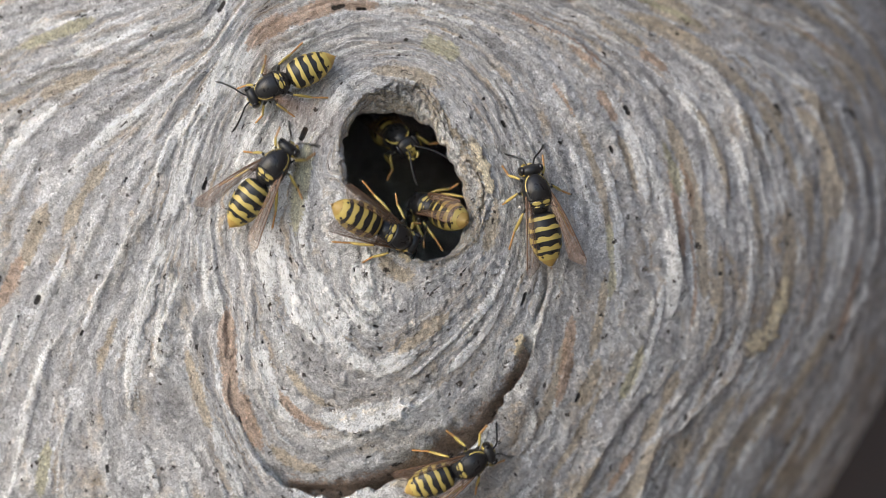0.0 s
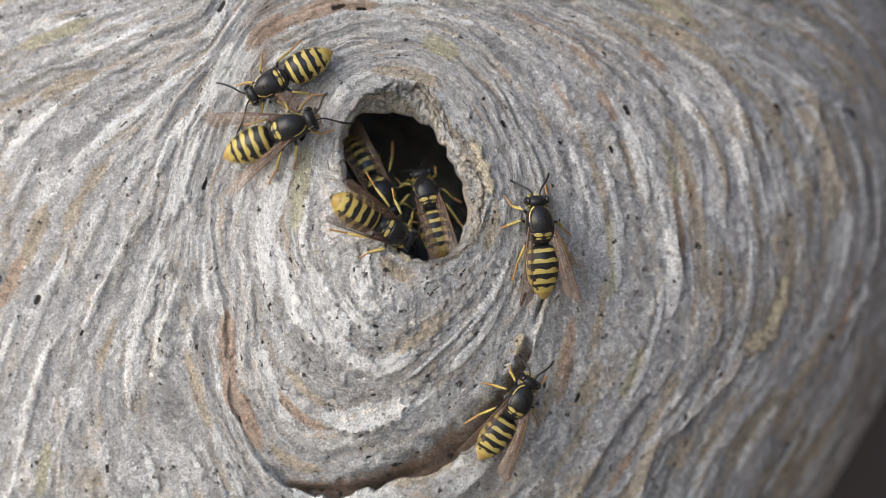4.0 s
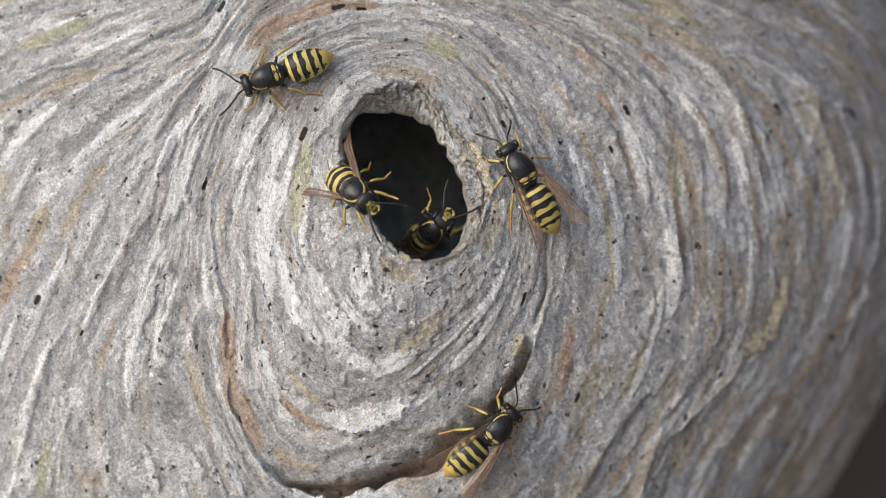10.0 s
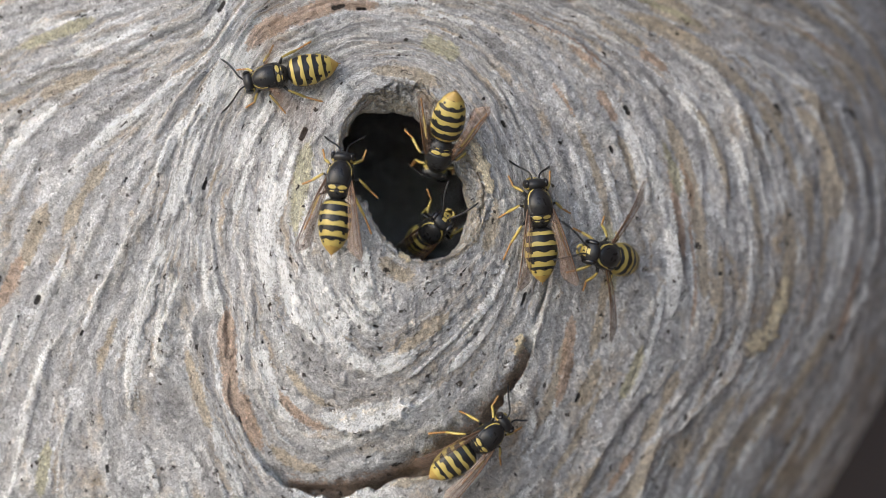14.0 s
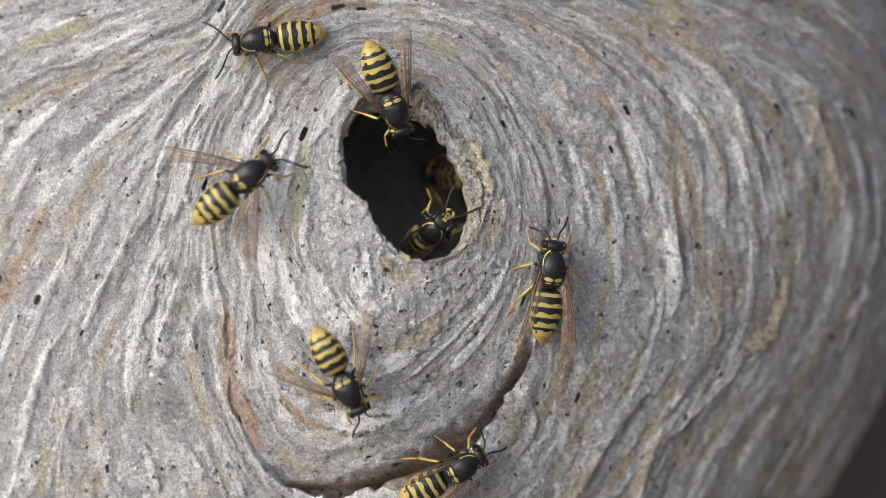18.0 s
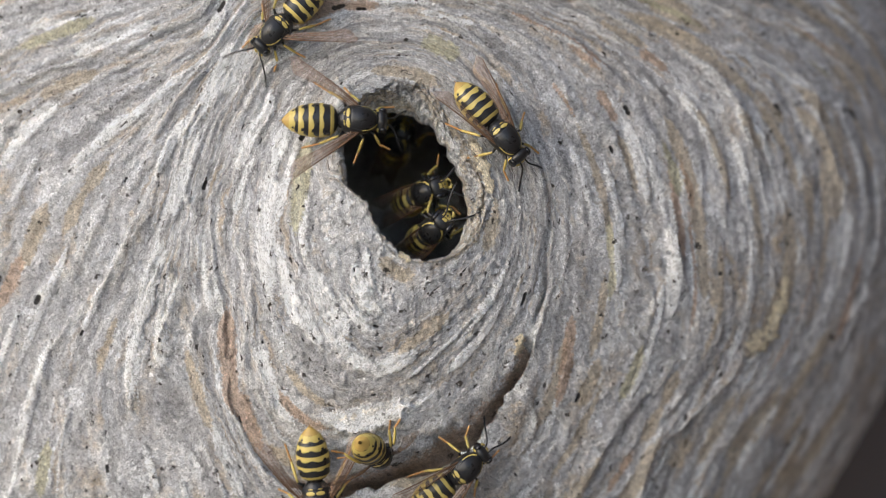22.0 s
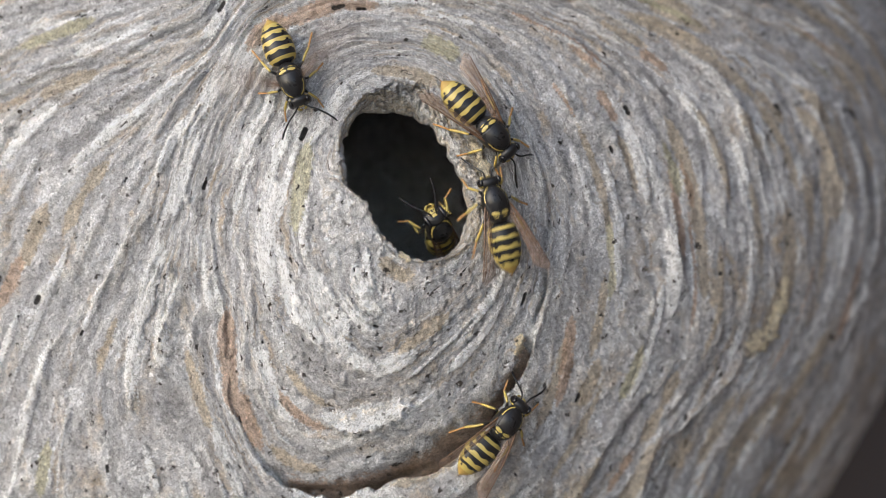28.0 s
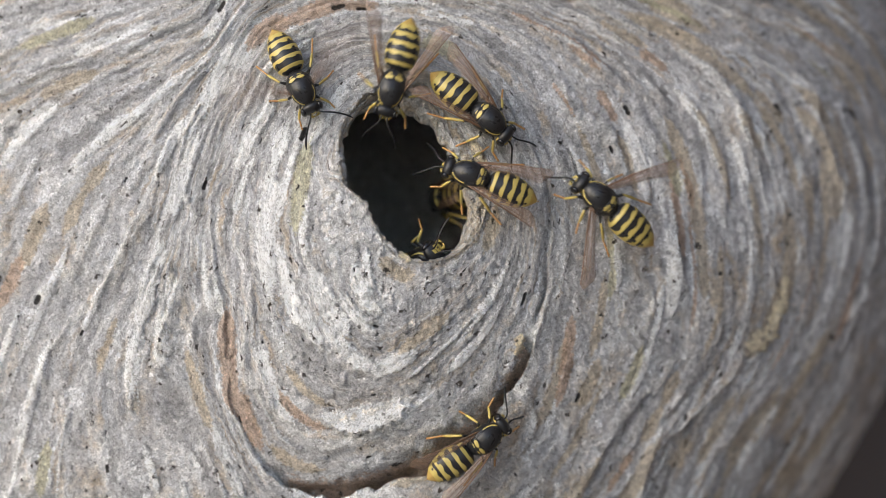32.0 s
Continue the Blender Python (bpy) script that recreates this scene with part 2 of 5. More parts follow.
def paper(name, tones, marks=False):
    """Chewed wood pulp: bands that follow the growth lines, fibres and dark specks."""
    m = Nodes(name, 0.92)

    def value(key):
        at = m.tree.nodes.new("ShaderNodeAttribute")
        at.attribute_name = key
        return at.outputs["Fac"]
    lv = value("layer")
    pos = m.place()
    sep = m.node("ShaderNodeSeparateXYZ", Vector=pos)

    def lines(across, down, at=None):
        s = sep if at is None else m.node("ShaderNodeSeparateXYZ", Vector=at)
        return m.node("ShaderNodeCombineXYZ", X=m.math("MULTIPLY", lv, across),
                      Y=m.math("MULTIPLY", s.outputs[0], down), Z=m.math("MULTIPLY", s.outputs[2], down)).outputs[0]
    wob = m.math("MULTIPLY", m.math("SUBTRACT", m.noise(pos, 300.0, 6.0, 0.68), 0.5), 1.0)
    lv = m.math("ADD", lv, wob)
    band = m.noise(lines(1.3, 40.0), 1.0, 2.0, 0.5)
    band2 = m.noise(lines(4.2, 75.0), 1.0, 3.0, 0.55)
    band3 = m.noise(lines(11.0, 200.0), 1.0, 3.0, 0.6)
    fibre = m.noise(lines(24.0, 620.0), 1.0, 4.0, 0.75)
    blotch = m.noise(pos, 130.0, 4.0, 0.6)
    grain = m.noise(pos, 5600.0, 3.0, 0.8)
    clump = m.noise(pos, 700.0, 3.0, 0.65)
    bent = m.warped(pos, 1900.0, 0.0009)
    tone = m.math("ADD", m.math("MULTIPLY", band, 0.40), m.math("ADD", m.math("MULTIPLY", band2, 0.46), m.math("MULTIPLY", band3, 0.14)))
    grey = m.ramp(tone, (0.40, tones[0]), (0.48, tones[1]), (0.54, tones[1]), (0.60, tones[2]))
    streak = m.math("MULTIPLY", m.ramp(m.noise(lines(2.4, 75.0), 1.7, 5.0, 0.68), (0.53, 0.0), (0.60, 0.95)), m.ramp(m.noise(pos, 1700.0, 5.0, 0.75), (0.34, 0.0), (0.48, 1.0)))
    grey = m.mix(streak, grey, tones[2])
    warm = m.math("MULTIPLY", m.ramp(m.noise(lines(3.2, 60.0), 1.3, 3.0, 0.55), (0.50, 0.0), (0.62, 0.95)),
                  m.ramp(blotch, (0.40, 0.10), (0.58, 1.0)))
    grey = m.mix(m.math("MULTIPLY", warm, m.ramp(clump, (0.36, 0.35), (0.52, 1.0))), grey, tones[3])
    dusk = m.ramp(m.noise(lines(5.2, 90.0), 0.83, 3.0, 0.6), (0.56, 0.0), (0.68, 0.75))
    grey = m.mix(dusk, grey, tones[0])
    if marks:
        # the colour pales along the ridge crests of relief(), broken up by noise
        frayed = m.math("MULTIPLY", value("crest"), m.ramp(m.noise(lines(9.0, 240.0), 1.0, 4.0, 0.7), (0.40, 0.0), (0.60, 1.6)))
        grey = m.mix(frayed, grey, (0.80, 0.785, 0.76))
        edge = m.ramp(m.noise(pos, 2100.0, 5.0, 0.75), (0.35, 0.0), (0.65, 1.0))
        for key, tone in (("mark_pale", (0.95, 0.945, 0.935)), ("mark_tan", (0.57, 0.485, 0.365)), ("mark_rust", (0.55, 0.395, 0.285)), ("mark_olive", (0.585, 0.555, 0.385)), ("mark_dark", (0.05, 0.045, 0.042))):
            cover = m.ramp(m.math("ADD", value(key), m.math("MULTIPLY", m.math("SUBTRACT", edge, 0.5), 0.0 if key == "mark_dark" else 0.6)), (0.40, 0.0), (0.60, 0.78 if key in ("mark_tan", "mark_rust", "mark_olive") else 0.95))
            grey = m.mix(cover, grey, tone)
    grey = m.mix(0.9, grey, m.ramp(fibre, (0.34, 0.50), (0.46, 0.96), (0.62, 1.24)), "MULTIPLY")
    grey = m.mix(0.9, grey, m.ramp(clump, (0.30, 0.80), (0.5, 1.0), (0.7, 1.08)), "MULTIPLY")
    grey = m.mix(0.95, grey, m.ramp(grain, (0.34, 0.54), (0.47, 0.98), (0.66, 1.20)), "MULTIPLY")
    for across, down, tint, power in ((12.0, 1500.0, (0.45, 0.44, 0.43), 0.5), (9.0, 1500.0, (1.4, 1.4, 1.4), 0.5), (18.0, 2300.0, (1.5, 1.5, 1.5), 0.9), (16.0, 2000.0, (0.42, 0.41, 0.40), 0.75)):
        hair = m.math("ABSOLUTE", m.math("SUBTRACT", m.noise(lines(across, down, bent), 1.0, 1.0, 0.5), 0.5))
        patch = m.noise(bent, down, 1.0, 0.5)
        grey = m.mix(m.math("MULTIPLY", m.ramp(hair, (0.0, power), (0.03, power * 0.85), (0.06, 0.0)), m.ramp(patch, (0.46, 0.0), (0.56, 1.0))), grey, tint, "MULTIPLY")
    # dark flecks of bark, long ones along the layers and small round ones
    cell = m.node("ShaderNodeTexVoronoi", Vector=lines(6.5, 430.0, bent), Scale=1.0)
    pick = m.node("ShaderNodeSeparateColor", Color=cell.outputs["Color"]).outputs[0]
    size = m.ramp(pick, (0.60, 0.0), (1.0, 0.23))
    dots = m.ramp(m.math("SUBTRACT", cell.outputs["Distance"], size), (0.0, 1.0), (0.045, 0.0))
    cell = m.node("ShaderNodeTexVoronoi", Vector=bent, Scale=700.0)
    pick = m.node("ShaderNodeSeparateColor", Color=cell.outputs["Color"]).outputs[0]
    size = m.ramp(pick, (0.62, 0.0), (1.0, 0.19))
    dots2 = m.ramp(m.math("SUBTRACT", cell.outputs["Distance"], size), (0.0, 1.0), (0.05, 0.0))
    fleck = m.math("MULTIPLY", m.math("MAXIMUM", dots, dots2), m.ramp(blotch, (0.36, 0.3), (0.50, 1.0)))
    grey = m.mix(fleck, grey, (0.075, 0.065, 0.058))
    m.put(m.bsdf.inputs["Base Color"], grey)
    m.bsdf.inputs["Specular IOR Level"].default_value = 0.12
    m.bump(m.math("ADD", m.math("MULTIPLY", fibre, 0.7), m.math("ADD", m.math("MULTIPLY", grain, 0.6), m.math("MULTIPLY", clump, 0.25))), 1.0, 0.0006)
    return m.mat


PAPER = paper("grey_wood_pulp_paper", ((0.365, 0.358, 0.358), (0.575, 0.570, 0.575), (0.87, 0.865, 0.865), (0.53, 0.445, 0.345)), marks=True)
PAPER_WHITE = paper("pale_wood_pulp_paper", ((0.78, 0.77, 0.75), (0.88, 0.87, 0.855), (0.96, 0.95, 0.94), (0.80, 0.74, 0.64)))
PAPER_TAN = paper("tan_wood_pulp_paper", ((0.66, 0.57, 0.40), (0.76, 0.67, 0.50), (0.84, 0.76, 0.60), (0.66, 0.55, 0.36)))
PAPER_DARK = paper("inner_wood_pulp_paper", ((0.62, 0.615, 0.61), (0.72, 0.715, 0.71), (0.80, 0.795, 0.79), (0.64, 0.59, 0.52)))


def cuticle(name, colour, deep, rough, scale=900.0):
    m = Nodes(name, rough)
    pos = m.place()
    m.put(m.bsdf.inputs["Base Color"], m.mix(m.noise(pos, scale, 3.0), deep, colour))
    m.put(m.bsdf.inputs["Roughness"], m.ramp(m.noise(pos, 1500.0, 2.0), (0.3, rough * 0.8), (0.7, min(1.0, rough * 1.25))))
    m.bump(m.noise(pos, 5200.0, 2.0), 0.35, 0.00004)
    return m.mat


YELLOW = cuticle("yellow_cuticle", (0.50, 0.395, 0.115), (0.41, 0.305, 0.075), 0.42)
TAWNY = cuticle("tawny_cuticle", (0.43, 0.29, 0.08), (0.34, 0.21, 0.05), 0.42)
BLACK = cuticle("black_cuticle", (0.020, 0.019, 0.019), (0.011, 0.011, 0.012), 0.32)
BLACK.node_tree.nodes["Principled BSDF"].inputs["Specular IOR Level"].default_value = 0.35
EYE = cuticle("black_compound_eye", (0.012, 0.011, 0.013), (0.007, 0.007, 0.008), 0.22, 4000.0)
AMBER = cuticle("amber_cuticle", (0.48, 0.27, 0.085), (0.36, 0.175, 0.055), 0.45)
HAIR = cuticle("grey_bristle", (0.16, 0.13, 0.09), (0.08, 0.065, 0.05), 0.6)
VEIN = cuticle("brown_vein", (0.15, 0.08, 0.04), (0.09, 0.05, 0.028), 0.45)


def wing_material():
    m = Nodes("smoky_amber_wing_membrane", 0.3)
    pos = m.place()
    m.put(m.bsdf.inputs["Base Color"], m.mix(m.noise(pos, 700.0), (0.19, 0.125, 0.09), (0.27, 0.18, 0.125)))
    m.put(m.bsdf.inputs["Alpha"], m.ramp(m.noise(pos, 420.0, 3.0), (0.3, 0.36), (0.7, 0.58)))
    m.bump(m.noise(pos, 2400.0, 2.0), 0.4, 0.00005)
    return m.mat


WING = wing_material()


def plain(name, a, b, scale, rough):
    m = Nodes(name, rough)
    pos = m.place()
    stretch = m.node("ShaderNodeMapping", Vector=pos)
    stretch.inputs["Scale"].default_value = (1.0, 1.0, 0.08)
    m.put(m.bsdf.inputs["Base Color"], m.mix(m.noise(stretch.outputs[0], scale, 6.0), a, b))
    m.bump(m.noise(pos, scale * 8, 3.0), 0.3, 0.001)
    return m.mat


BOARD = plain("dark_weathered_board", (0.075, 0.058, 0.052), (0.115, 0.092, 0.082), 60.0, 0.85)
# pale on purpose: the unseen ground acts as a reflector from below
PALE_GROUND = plain("pale_bounce_ground", (0.30, 0.275, 0.24), (0.42, 0.39, 0.345), 14.0, 0.95)


# ---- making meshes ----
def mesh_from(name, verts, faces, mats, face_mat=None, levels=None, flat=False, marks=None):
    """A mesh from arrays in millimetres."""
    me = bpy.data.meshes.new(name)
    v = np.asarray(verts, np.float32).reshape(-1, 3) * MM
    f = np.asarray(faces, np.int32)
    me.vertices.add(len(v))
    me.vertices.foreach_set("co", v.ravel())
    me.loops.add(f.size)
    me.loops.foreach_set("vertex_index", f.ravel())
    me.polygons.add(len(f))
    me.polygons.foreach_set("loop_start", np.arange(0, f.size, f.shape[1], dtype=np.int32))
    if face_mat is not None:
        me.polygons.foreach_set("material_index", np.asarray(face_mat, np.int32))
    me.update(calc_edges=True)
    me.validate()
    me.polygons.foreach_set("use_smooth", np.full(len(me.polygons), not flat))
    for m in mats:
        me.materials.append(m)
    if levels is not None:
        me.attributes.new("layer", "FLOAT", "POINT").data.foreach_set("value", np.asarray(levels, np.float32).ravel())
    for key, v in (marks or {}).items():
        me.attributes.new(key, "FLOAT", "POINT").data.foreach_set("value", np.asarray(v, np.float32).ravel())
    return me


def part(name, me, parent, label=""):
    ob = new(name, me)
    ob.parent = parent
    return tagged(ob, label) if label else ob


def grid_faces(rows, cols, wrap=False):
    i, j = np.meshgrid(np.arange(rows - 1), np.arange(cols if wrap else cols - 1), indexing="ij")
    a, b = i * cols + j, i * cols + (j + 1) % cols
    return np.stack([a, b, b + cols, a + cols], -1).reshape(-1, 4)


def tube(points, radii, sides=8):
    """Verts and faces of a round tube through points."""
    p = np.array(points, float)
    d = np.gradient(p, axis=0)
    d /= np.linalg.norm(d, axis=1, keepdims=True) + 1e-9
    ref = np.array([0.31, 0.23, 0.92])
    u = np.cross(d, ref)
    u /= np.linalg.norm(u, axis=1, keepdims=True) + 1e-9
    w = np.cross(d, u)
    a = np.linspace(0, 2 * np.pi, sides, endpoint=False)
    r = np.broadcast_to(np.asarray(radii, float), (len(p),))
    ring = p[:, None] + r[:, None, None] * (np.cos(a)[None, :, None] * u[:, None] + np.sin(a)[None, :, None] * w[:, None])
    v = np.vstack([ring.reshape(-1, 3), p[:1], p[-1:]])
    f = grid_faces(len(p), sides, True)
    k = len(p) * sides
    j = np.arange(sides)
    cap0 = np.stack([np.full(sides, k), (j + 1) % sides, j, j], -1)
    cap1 = np.stack([np.full(sides, k + 1), k - sides + j, k - sides + (j + 1) % sides, k - sides + (j + 1) % sides], -1)
    return v, f, cap0[:, :3], cap1[:, :3]


def tube_mesh(name, points, radii, mat, sides=8):
    v, f, c0, c1 = tube(points, radii, sides)
    tri = np.vstack([f[:, [0, 1, 2]], f[:, [0, 2, 3]], c0, c1])
    return mesh_from(name, v, tri, [mat])


def ball(rings, sides, radii, centre=(0, 0, 0), axis="y"):
    """Verts of a rounded body with its poles along y, and its faces."""
    t = np.linspace(0.02, np.pi - 0.02, rings)[:, None]
    a = np.linspace(0, 2 * np.pi, sides, endpoint=False)[None]
    x, y, z = np.sin(t) * np.sin(a), np.cos(t) + 0 * a, np.sin(t) * np.cos(a)
    p = np.stack([x * radii[0], y * radii[1], z * radii[2]], -1) + np.array(centre)
    return p, grid_faces(rings, sides, True)


# ---- the setting: boarded wall behind the nest, added side board, added ground far below ----
def box_mesh(name, x0, x1, y0, y1, z0, z1, mat, bevel=0.003):
    bm = bmesh.new()
    bmesh.ops.create_cube(bm, size=1.0, matrix=Matrix.Translation(((x0 + x1) / 2, (y0 + y1) / 2, (z0 + z1) / 2))
                          @ Matrix.Diagonal((x1 - x0, y1 - y0, z1 - z0, 1)))
    bmesh.ops.bevel(bm, geom=bm.edges[:], offset=bevel, segments=2, affect="EDGES")
    me = bpy.data.meshes.new(name)
    bm.to_mesh(me)
    bm.free()
    me.materials.append(mat)
    return me


def build_setting():
    wall = new("wall_north", box_mesh("wall_north", -1.6, 1.6, 0.150, 0.19, -1.5, 1.3, BOARD))
    tagged(wall, "dark weathered timber wall behind the nest", "wall", kind="structure")
    # added out of view to keep sky light off the nest's right side
    side = new("wall_east", box_mesh("wall_east", 0.36, 0.40, -0.7, 0.148, -1.5, 1.3, BOARD))
    tagged(side, "unseen dark board added beside the nest to block sky light", "wall", kind="structure")
    # added ground, out of view, throws light up onto the nest's underside
    ground = new("ground", box_mesh("ground", -30, 30, -30, 30, -1.6, -1.5, PALE_GROUND))
    tagged(ground, "unseen pale ground far below, bounces light up to the nest", "ground", kind="structure")


build_setting()


# ---- the nest ----
NEST = new("wasp_nest")
NEST.location = (0, 0, 0)
tagged(NEST, "grey striped paper wasp nest with one entrance hole", "wasp nest")


def trace(x, z, length, step=0.5):
    """A line along the growth lines through x, z."""
    def run(sign):
        px, pz, out = x, z, []
        hx = hz = 0.0
        for _ in range(max(4, int(length / 2 / step))):
            e = 0.6
            gx = float(layer(px + e, pz) - layer(px - e, pz))
            gz = float(layer(px, pz + e) - layer(px, pz - e))
            n = math.hypot(gx, gz) + 1e-9
            tx, tz = -gz / n * sign, gx / n * sign
            if tx * hx + tz * hz < 0:
                tx, tz = -tx, -tz
            hx, hz = tx, tz
            px, pz = px + tx * step, pz + tz * step
            out.append((px, pz))
        return out
    back, ahead = run(-1), run(1)
    return np.array(back[::-1] + [(x, z)] + ahead)


# Bands of other pulp, and dark marks: x, z, length, width.
BANDS = {}


def bands(key, *rows):
    BANDS.setdefault(key, []).extend(rows)


bands("mark_pale", (-37.4, -4.3, 13, 1.5), (-39.8, -14.4, 11, 1.6), (-34.6, -5.7, 6, 0.9), (-36.1, -11.5, 8, 1.6), (-45.0, -7.6, 8, 1), (-53.0, -18.2, 14, 1))
bands("mark_pale", (-31.8, 17.1, 6, 1), (-35.1, 13.1, 9, 1.3), (-22.5, 1.5, 16, 2.2), (-21.1, 11.6, 10, 1.5), (-17.1, -9.2, 8, 1.2), (-9.3, -21.2, 13, 2.2))
bands("mark_pale", (-11.3, -8.5, 8, 1), (-21.9, -17.2, 12, 1.6), (-13.9, -11.4, 10, 0.9), (-27.9, -26.8, 12, 1), (35.1, 14.2, 9, 1.1), (32.4, 18.6, 7, 1.2))
bands("mark_pale", (39.4, 11.3, 6, 1), (30.0, -2.9, 14, 1.4), (25.4, 10.4, 10, 1.2), (-6.0, -14.3, 7, 2), (-25.5, 8.0, 8, 1), (42.8, -26.1, 12, 1.2))
bands("mark_pale", (35.6, -32.0, 8, 1.2), (-9.5, -2.8, 6, 1.2), (-28.7, 29.9, 8, 1.3), (-42.6, 27.1, 12, 1.5), (-53.7, 15.4, 12, 1.8), (22.4, -0.7, 10, 1))
bands("mark_pale", (17.9, 8.8, 10, 1), (-14.5, -7.0, 10, 2.0), (-10.2, -5.5, 8, 1.5), (-12.0, -13.2, 9, 1.8), (-17.6, 3.0, 9, 1.5), (-29.5, 20.5, 16, 2.6))
bands("mark_pale", (-25.8, 25.0, 14, 2.2), (-33.0, 9.6, 12, 1.8), (-24.2, 15.0, 12, 1.8), (-22.0, 3.5, 12, 2.0), (-37.5, 19.0, 12, 1.6), (-19.5, -5.0, 12, 1.8))
bands("mark_pale", (-44.0, 14.0, 12, 1.6), (-30.5, -3.0, 12, 1.4))
bands("mark_tan", (44.6, -9.0, 12, 1.9), (41.7, -12.8, 3, 2.2), (46.9, -4.5, 6, 1), (-48.5, 21.3, 9, 1.8), (-46.1, 7.0, 12, 1.6), (-52.8, 1.5, 10, 1.8))
bands("mark_tan", (4.4, 11.6, 6, 1.6), (6.2, 2.9, 8, 1.4), (34.2, -2.2, 9, 1.6), (28.8, -20.8, 12, 1.3), (-4.6, 22.4, 10, 1.4), (-2.4, -10.7, 9, 1.2))
bands("mark_tan", (-43.2, -12.3, 8, 1), (-31.4, -18.0, 12, 1.3), (36.8, -24.2, 12, 1.4), (14.3, -17.5, 14, 1.3), (20.2, -8.7, 12, 1.1), (23.3, 28.1, 8, 1.2))
bands("mark_tan", (43.6, 19.0, 6, 1.3), (49.3, 6.2, 9, 1.2), (-6.0, -2.8, 5, 1.6), (-19.1, -27.5, 8, 1.4), (-1.7, -29.8, 10, 1.5), (-17.6, -17.9, 8, 1.2))
bands("mark_rust", (-27.4, -14.4, 15, 1.9), (-24.9, -22.0, 9, 1.6), (-22.8, 28.0, 7, 2), (-16.3, 30.6, 9, 2.2), (-10.5, 31.3, 5, 1.2), (-55.9, -4.3, 8, 1.5))
bands("mark_rust", (-18.3, -21.2, 9, 1.2))
bands("mark_olive", (-18.0, 7.9, 13, 1.7), (24.8, -16.2, 9, 1.1), (-0.3, 25.8, 5, 1.8), (-51.7, -28.5, 8, 1.4), (30.0, 10.4, 8, 1.3), (-50.2, 27.9, 12, 1.3))
# bark flecks; for tears and one recess the shade is put into the colour
bands("mark_dark", (10.2, -6.4, 2.2, 0.45), (-52.2, -6.5, 1.2, 0.7), (-30.5, 8.2, 1.5, 0.35), (-28.5, 31.2, 1.8, 0.6), (44.9, 18.7, 2.2, 0.6), (56.5, 18.6, 2, 0.6))
bands("mark_dark", (-8.5, -9.8, 0.8, 0.4), (-26.0, -21.8, 1.2, 0.3), (-22.6, -17.5, 1.1, 0.3), (17.5, -19.4, 1.5, 0.5), (-46.5, -10.8, 1, 0.5), (-17.7, 14.6, 2, 0.6))
bands("mark_dark", (7.7, 16.0, 1, 0.5), (21.7, 12.9, 0.9, 0.4), (-13.4, 31.1, 2, 0.7), (-43.3, -28.3, 1.2, 0.5), (-10.5, 30.9, 1.5, 0.5), (24.0, 18.1, 1.5, 0.6))


def band_marks(x, z):
    """Where bands of pale, tan, rust and olive pulp and the dark marks lie."""
    rnd = random.Random(4)
    out = {}
    for key, rows in BANDS.items():
        rows = list(rows)
        for _ in range({"mark_pale": 70, "mark_tan": 50, "mark_rust": 14, "mark_olive": 4, "mark_dark": 130}[key]):
            a, b = rnd.uniform(-60 if key in ("mark_pale", "mark_dark") else 14, 70), rnd.uniform(-36, 36)
            if math.hypot(a - HOLE[0], b - HOLE[1]) > 12:
                rows.append((a, b, rnd.uniform(0.4, 1.3), rnd.uniform(0.10, 0.24)) if key == "mark_dark" else (a, b, rnd.uniform(4, 20), rnd.uniform(0.35, 1.1) * (1.7 if key == "mark_tan" else 1)))
        cover = np.zeros(x.shape)
        for n, (a, b, length, width) in enumerate(rows):
            line = trace(a, b, length, 0.5 if length > 5 else length / 10)
            t = np.linspace(0, 1, len(line))
            half = width / 2 * np.clip(np.sin(np.pi * t) * 1.7, 0.1, 1) * (0.5 + vnoise(t * length / 3, n * 3.1, 0.5))
            lo, hi = line.min(0) - width, line.max(0) + width
            near = np.nonzero((x > lo[0]) & (x < hi[0]) & (z > lo[1]) & (z < hi[1]))[0]
            for k in range(0, len(near), 20000):
                ids = near[k:k + 20000]
                d = np.hypot(x[ids, None] - line[None, :, 0], z[ids, None] - line[None, :, 1]) - half[None]
                cover[ids] = np.maximum(cover[ids], np.clip(0.5 - d.min(1) / (0.5 * width + (0.02 if key == "mark_dark" else 0.2)), 0, 1))
        if key == "mark_pale":
            lv = gap(x, z)[2] + 5.0
            ang = np.degrees(np.arctan2(z - HOLE[1], x - HOLE[0])) % 360
            torn = np.clip(1 - np.abs(lv - 5.10) / 0.14, 0, 1) * smooth(185, 205, ang) * (1 - smooth(285, 300, ang)) * (0.35 + 0.6 * vnoise(x / 3, z / 3, 51.0))
            cover = np.maximum(cover, torn)
        # a rust tint also covers the gap's floor, stronger where it runs deep
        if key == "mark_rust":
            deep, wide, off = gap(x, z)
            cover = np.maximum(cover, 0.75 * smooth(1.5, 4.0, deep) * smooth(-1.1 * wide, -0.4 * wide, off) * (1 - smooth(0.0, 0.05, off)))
        out[key] = cover
    return out


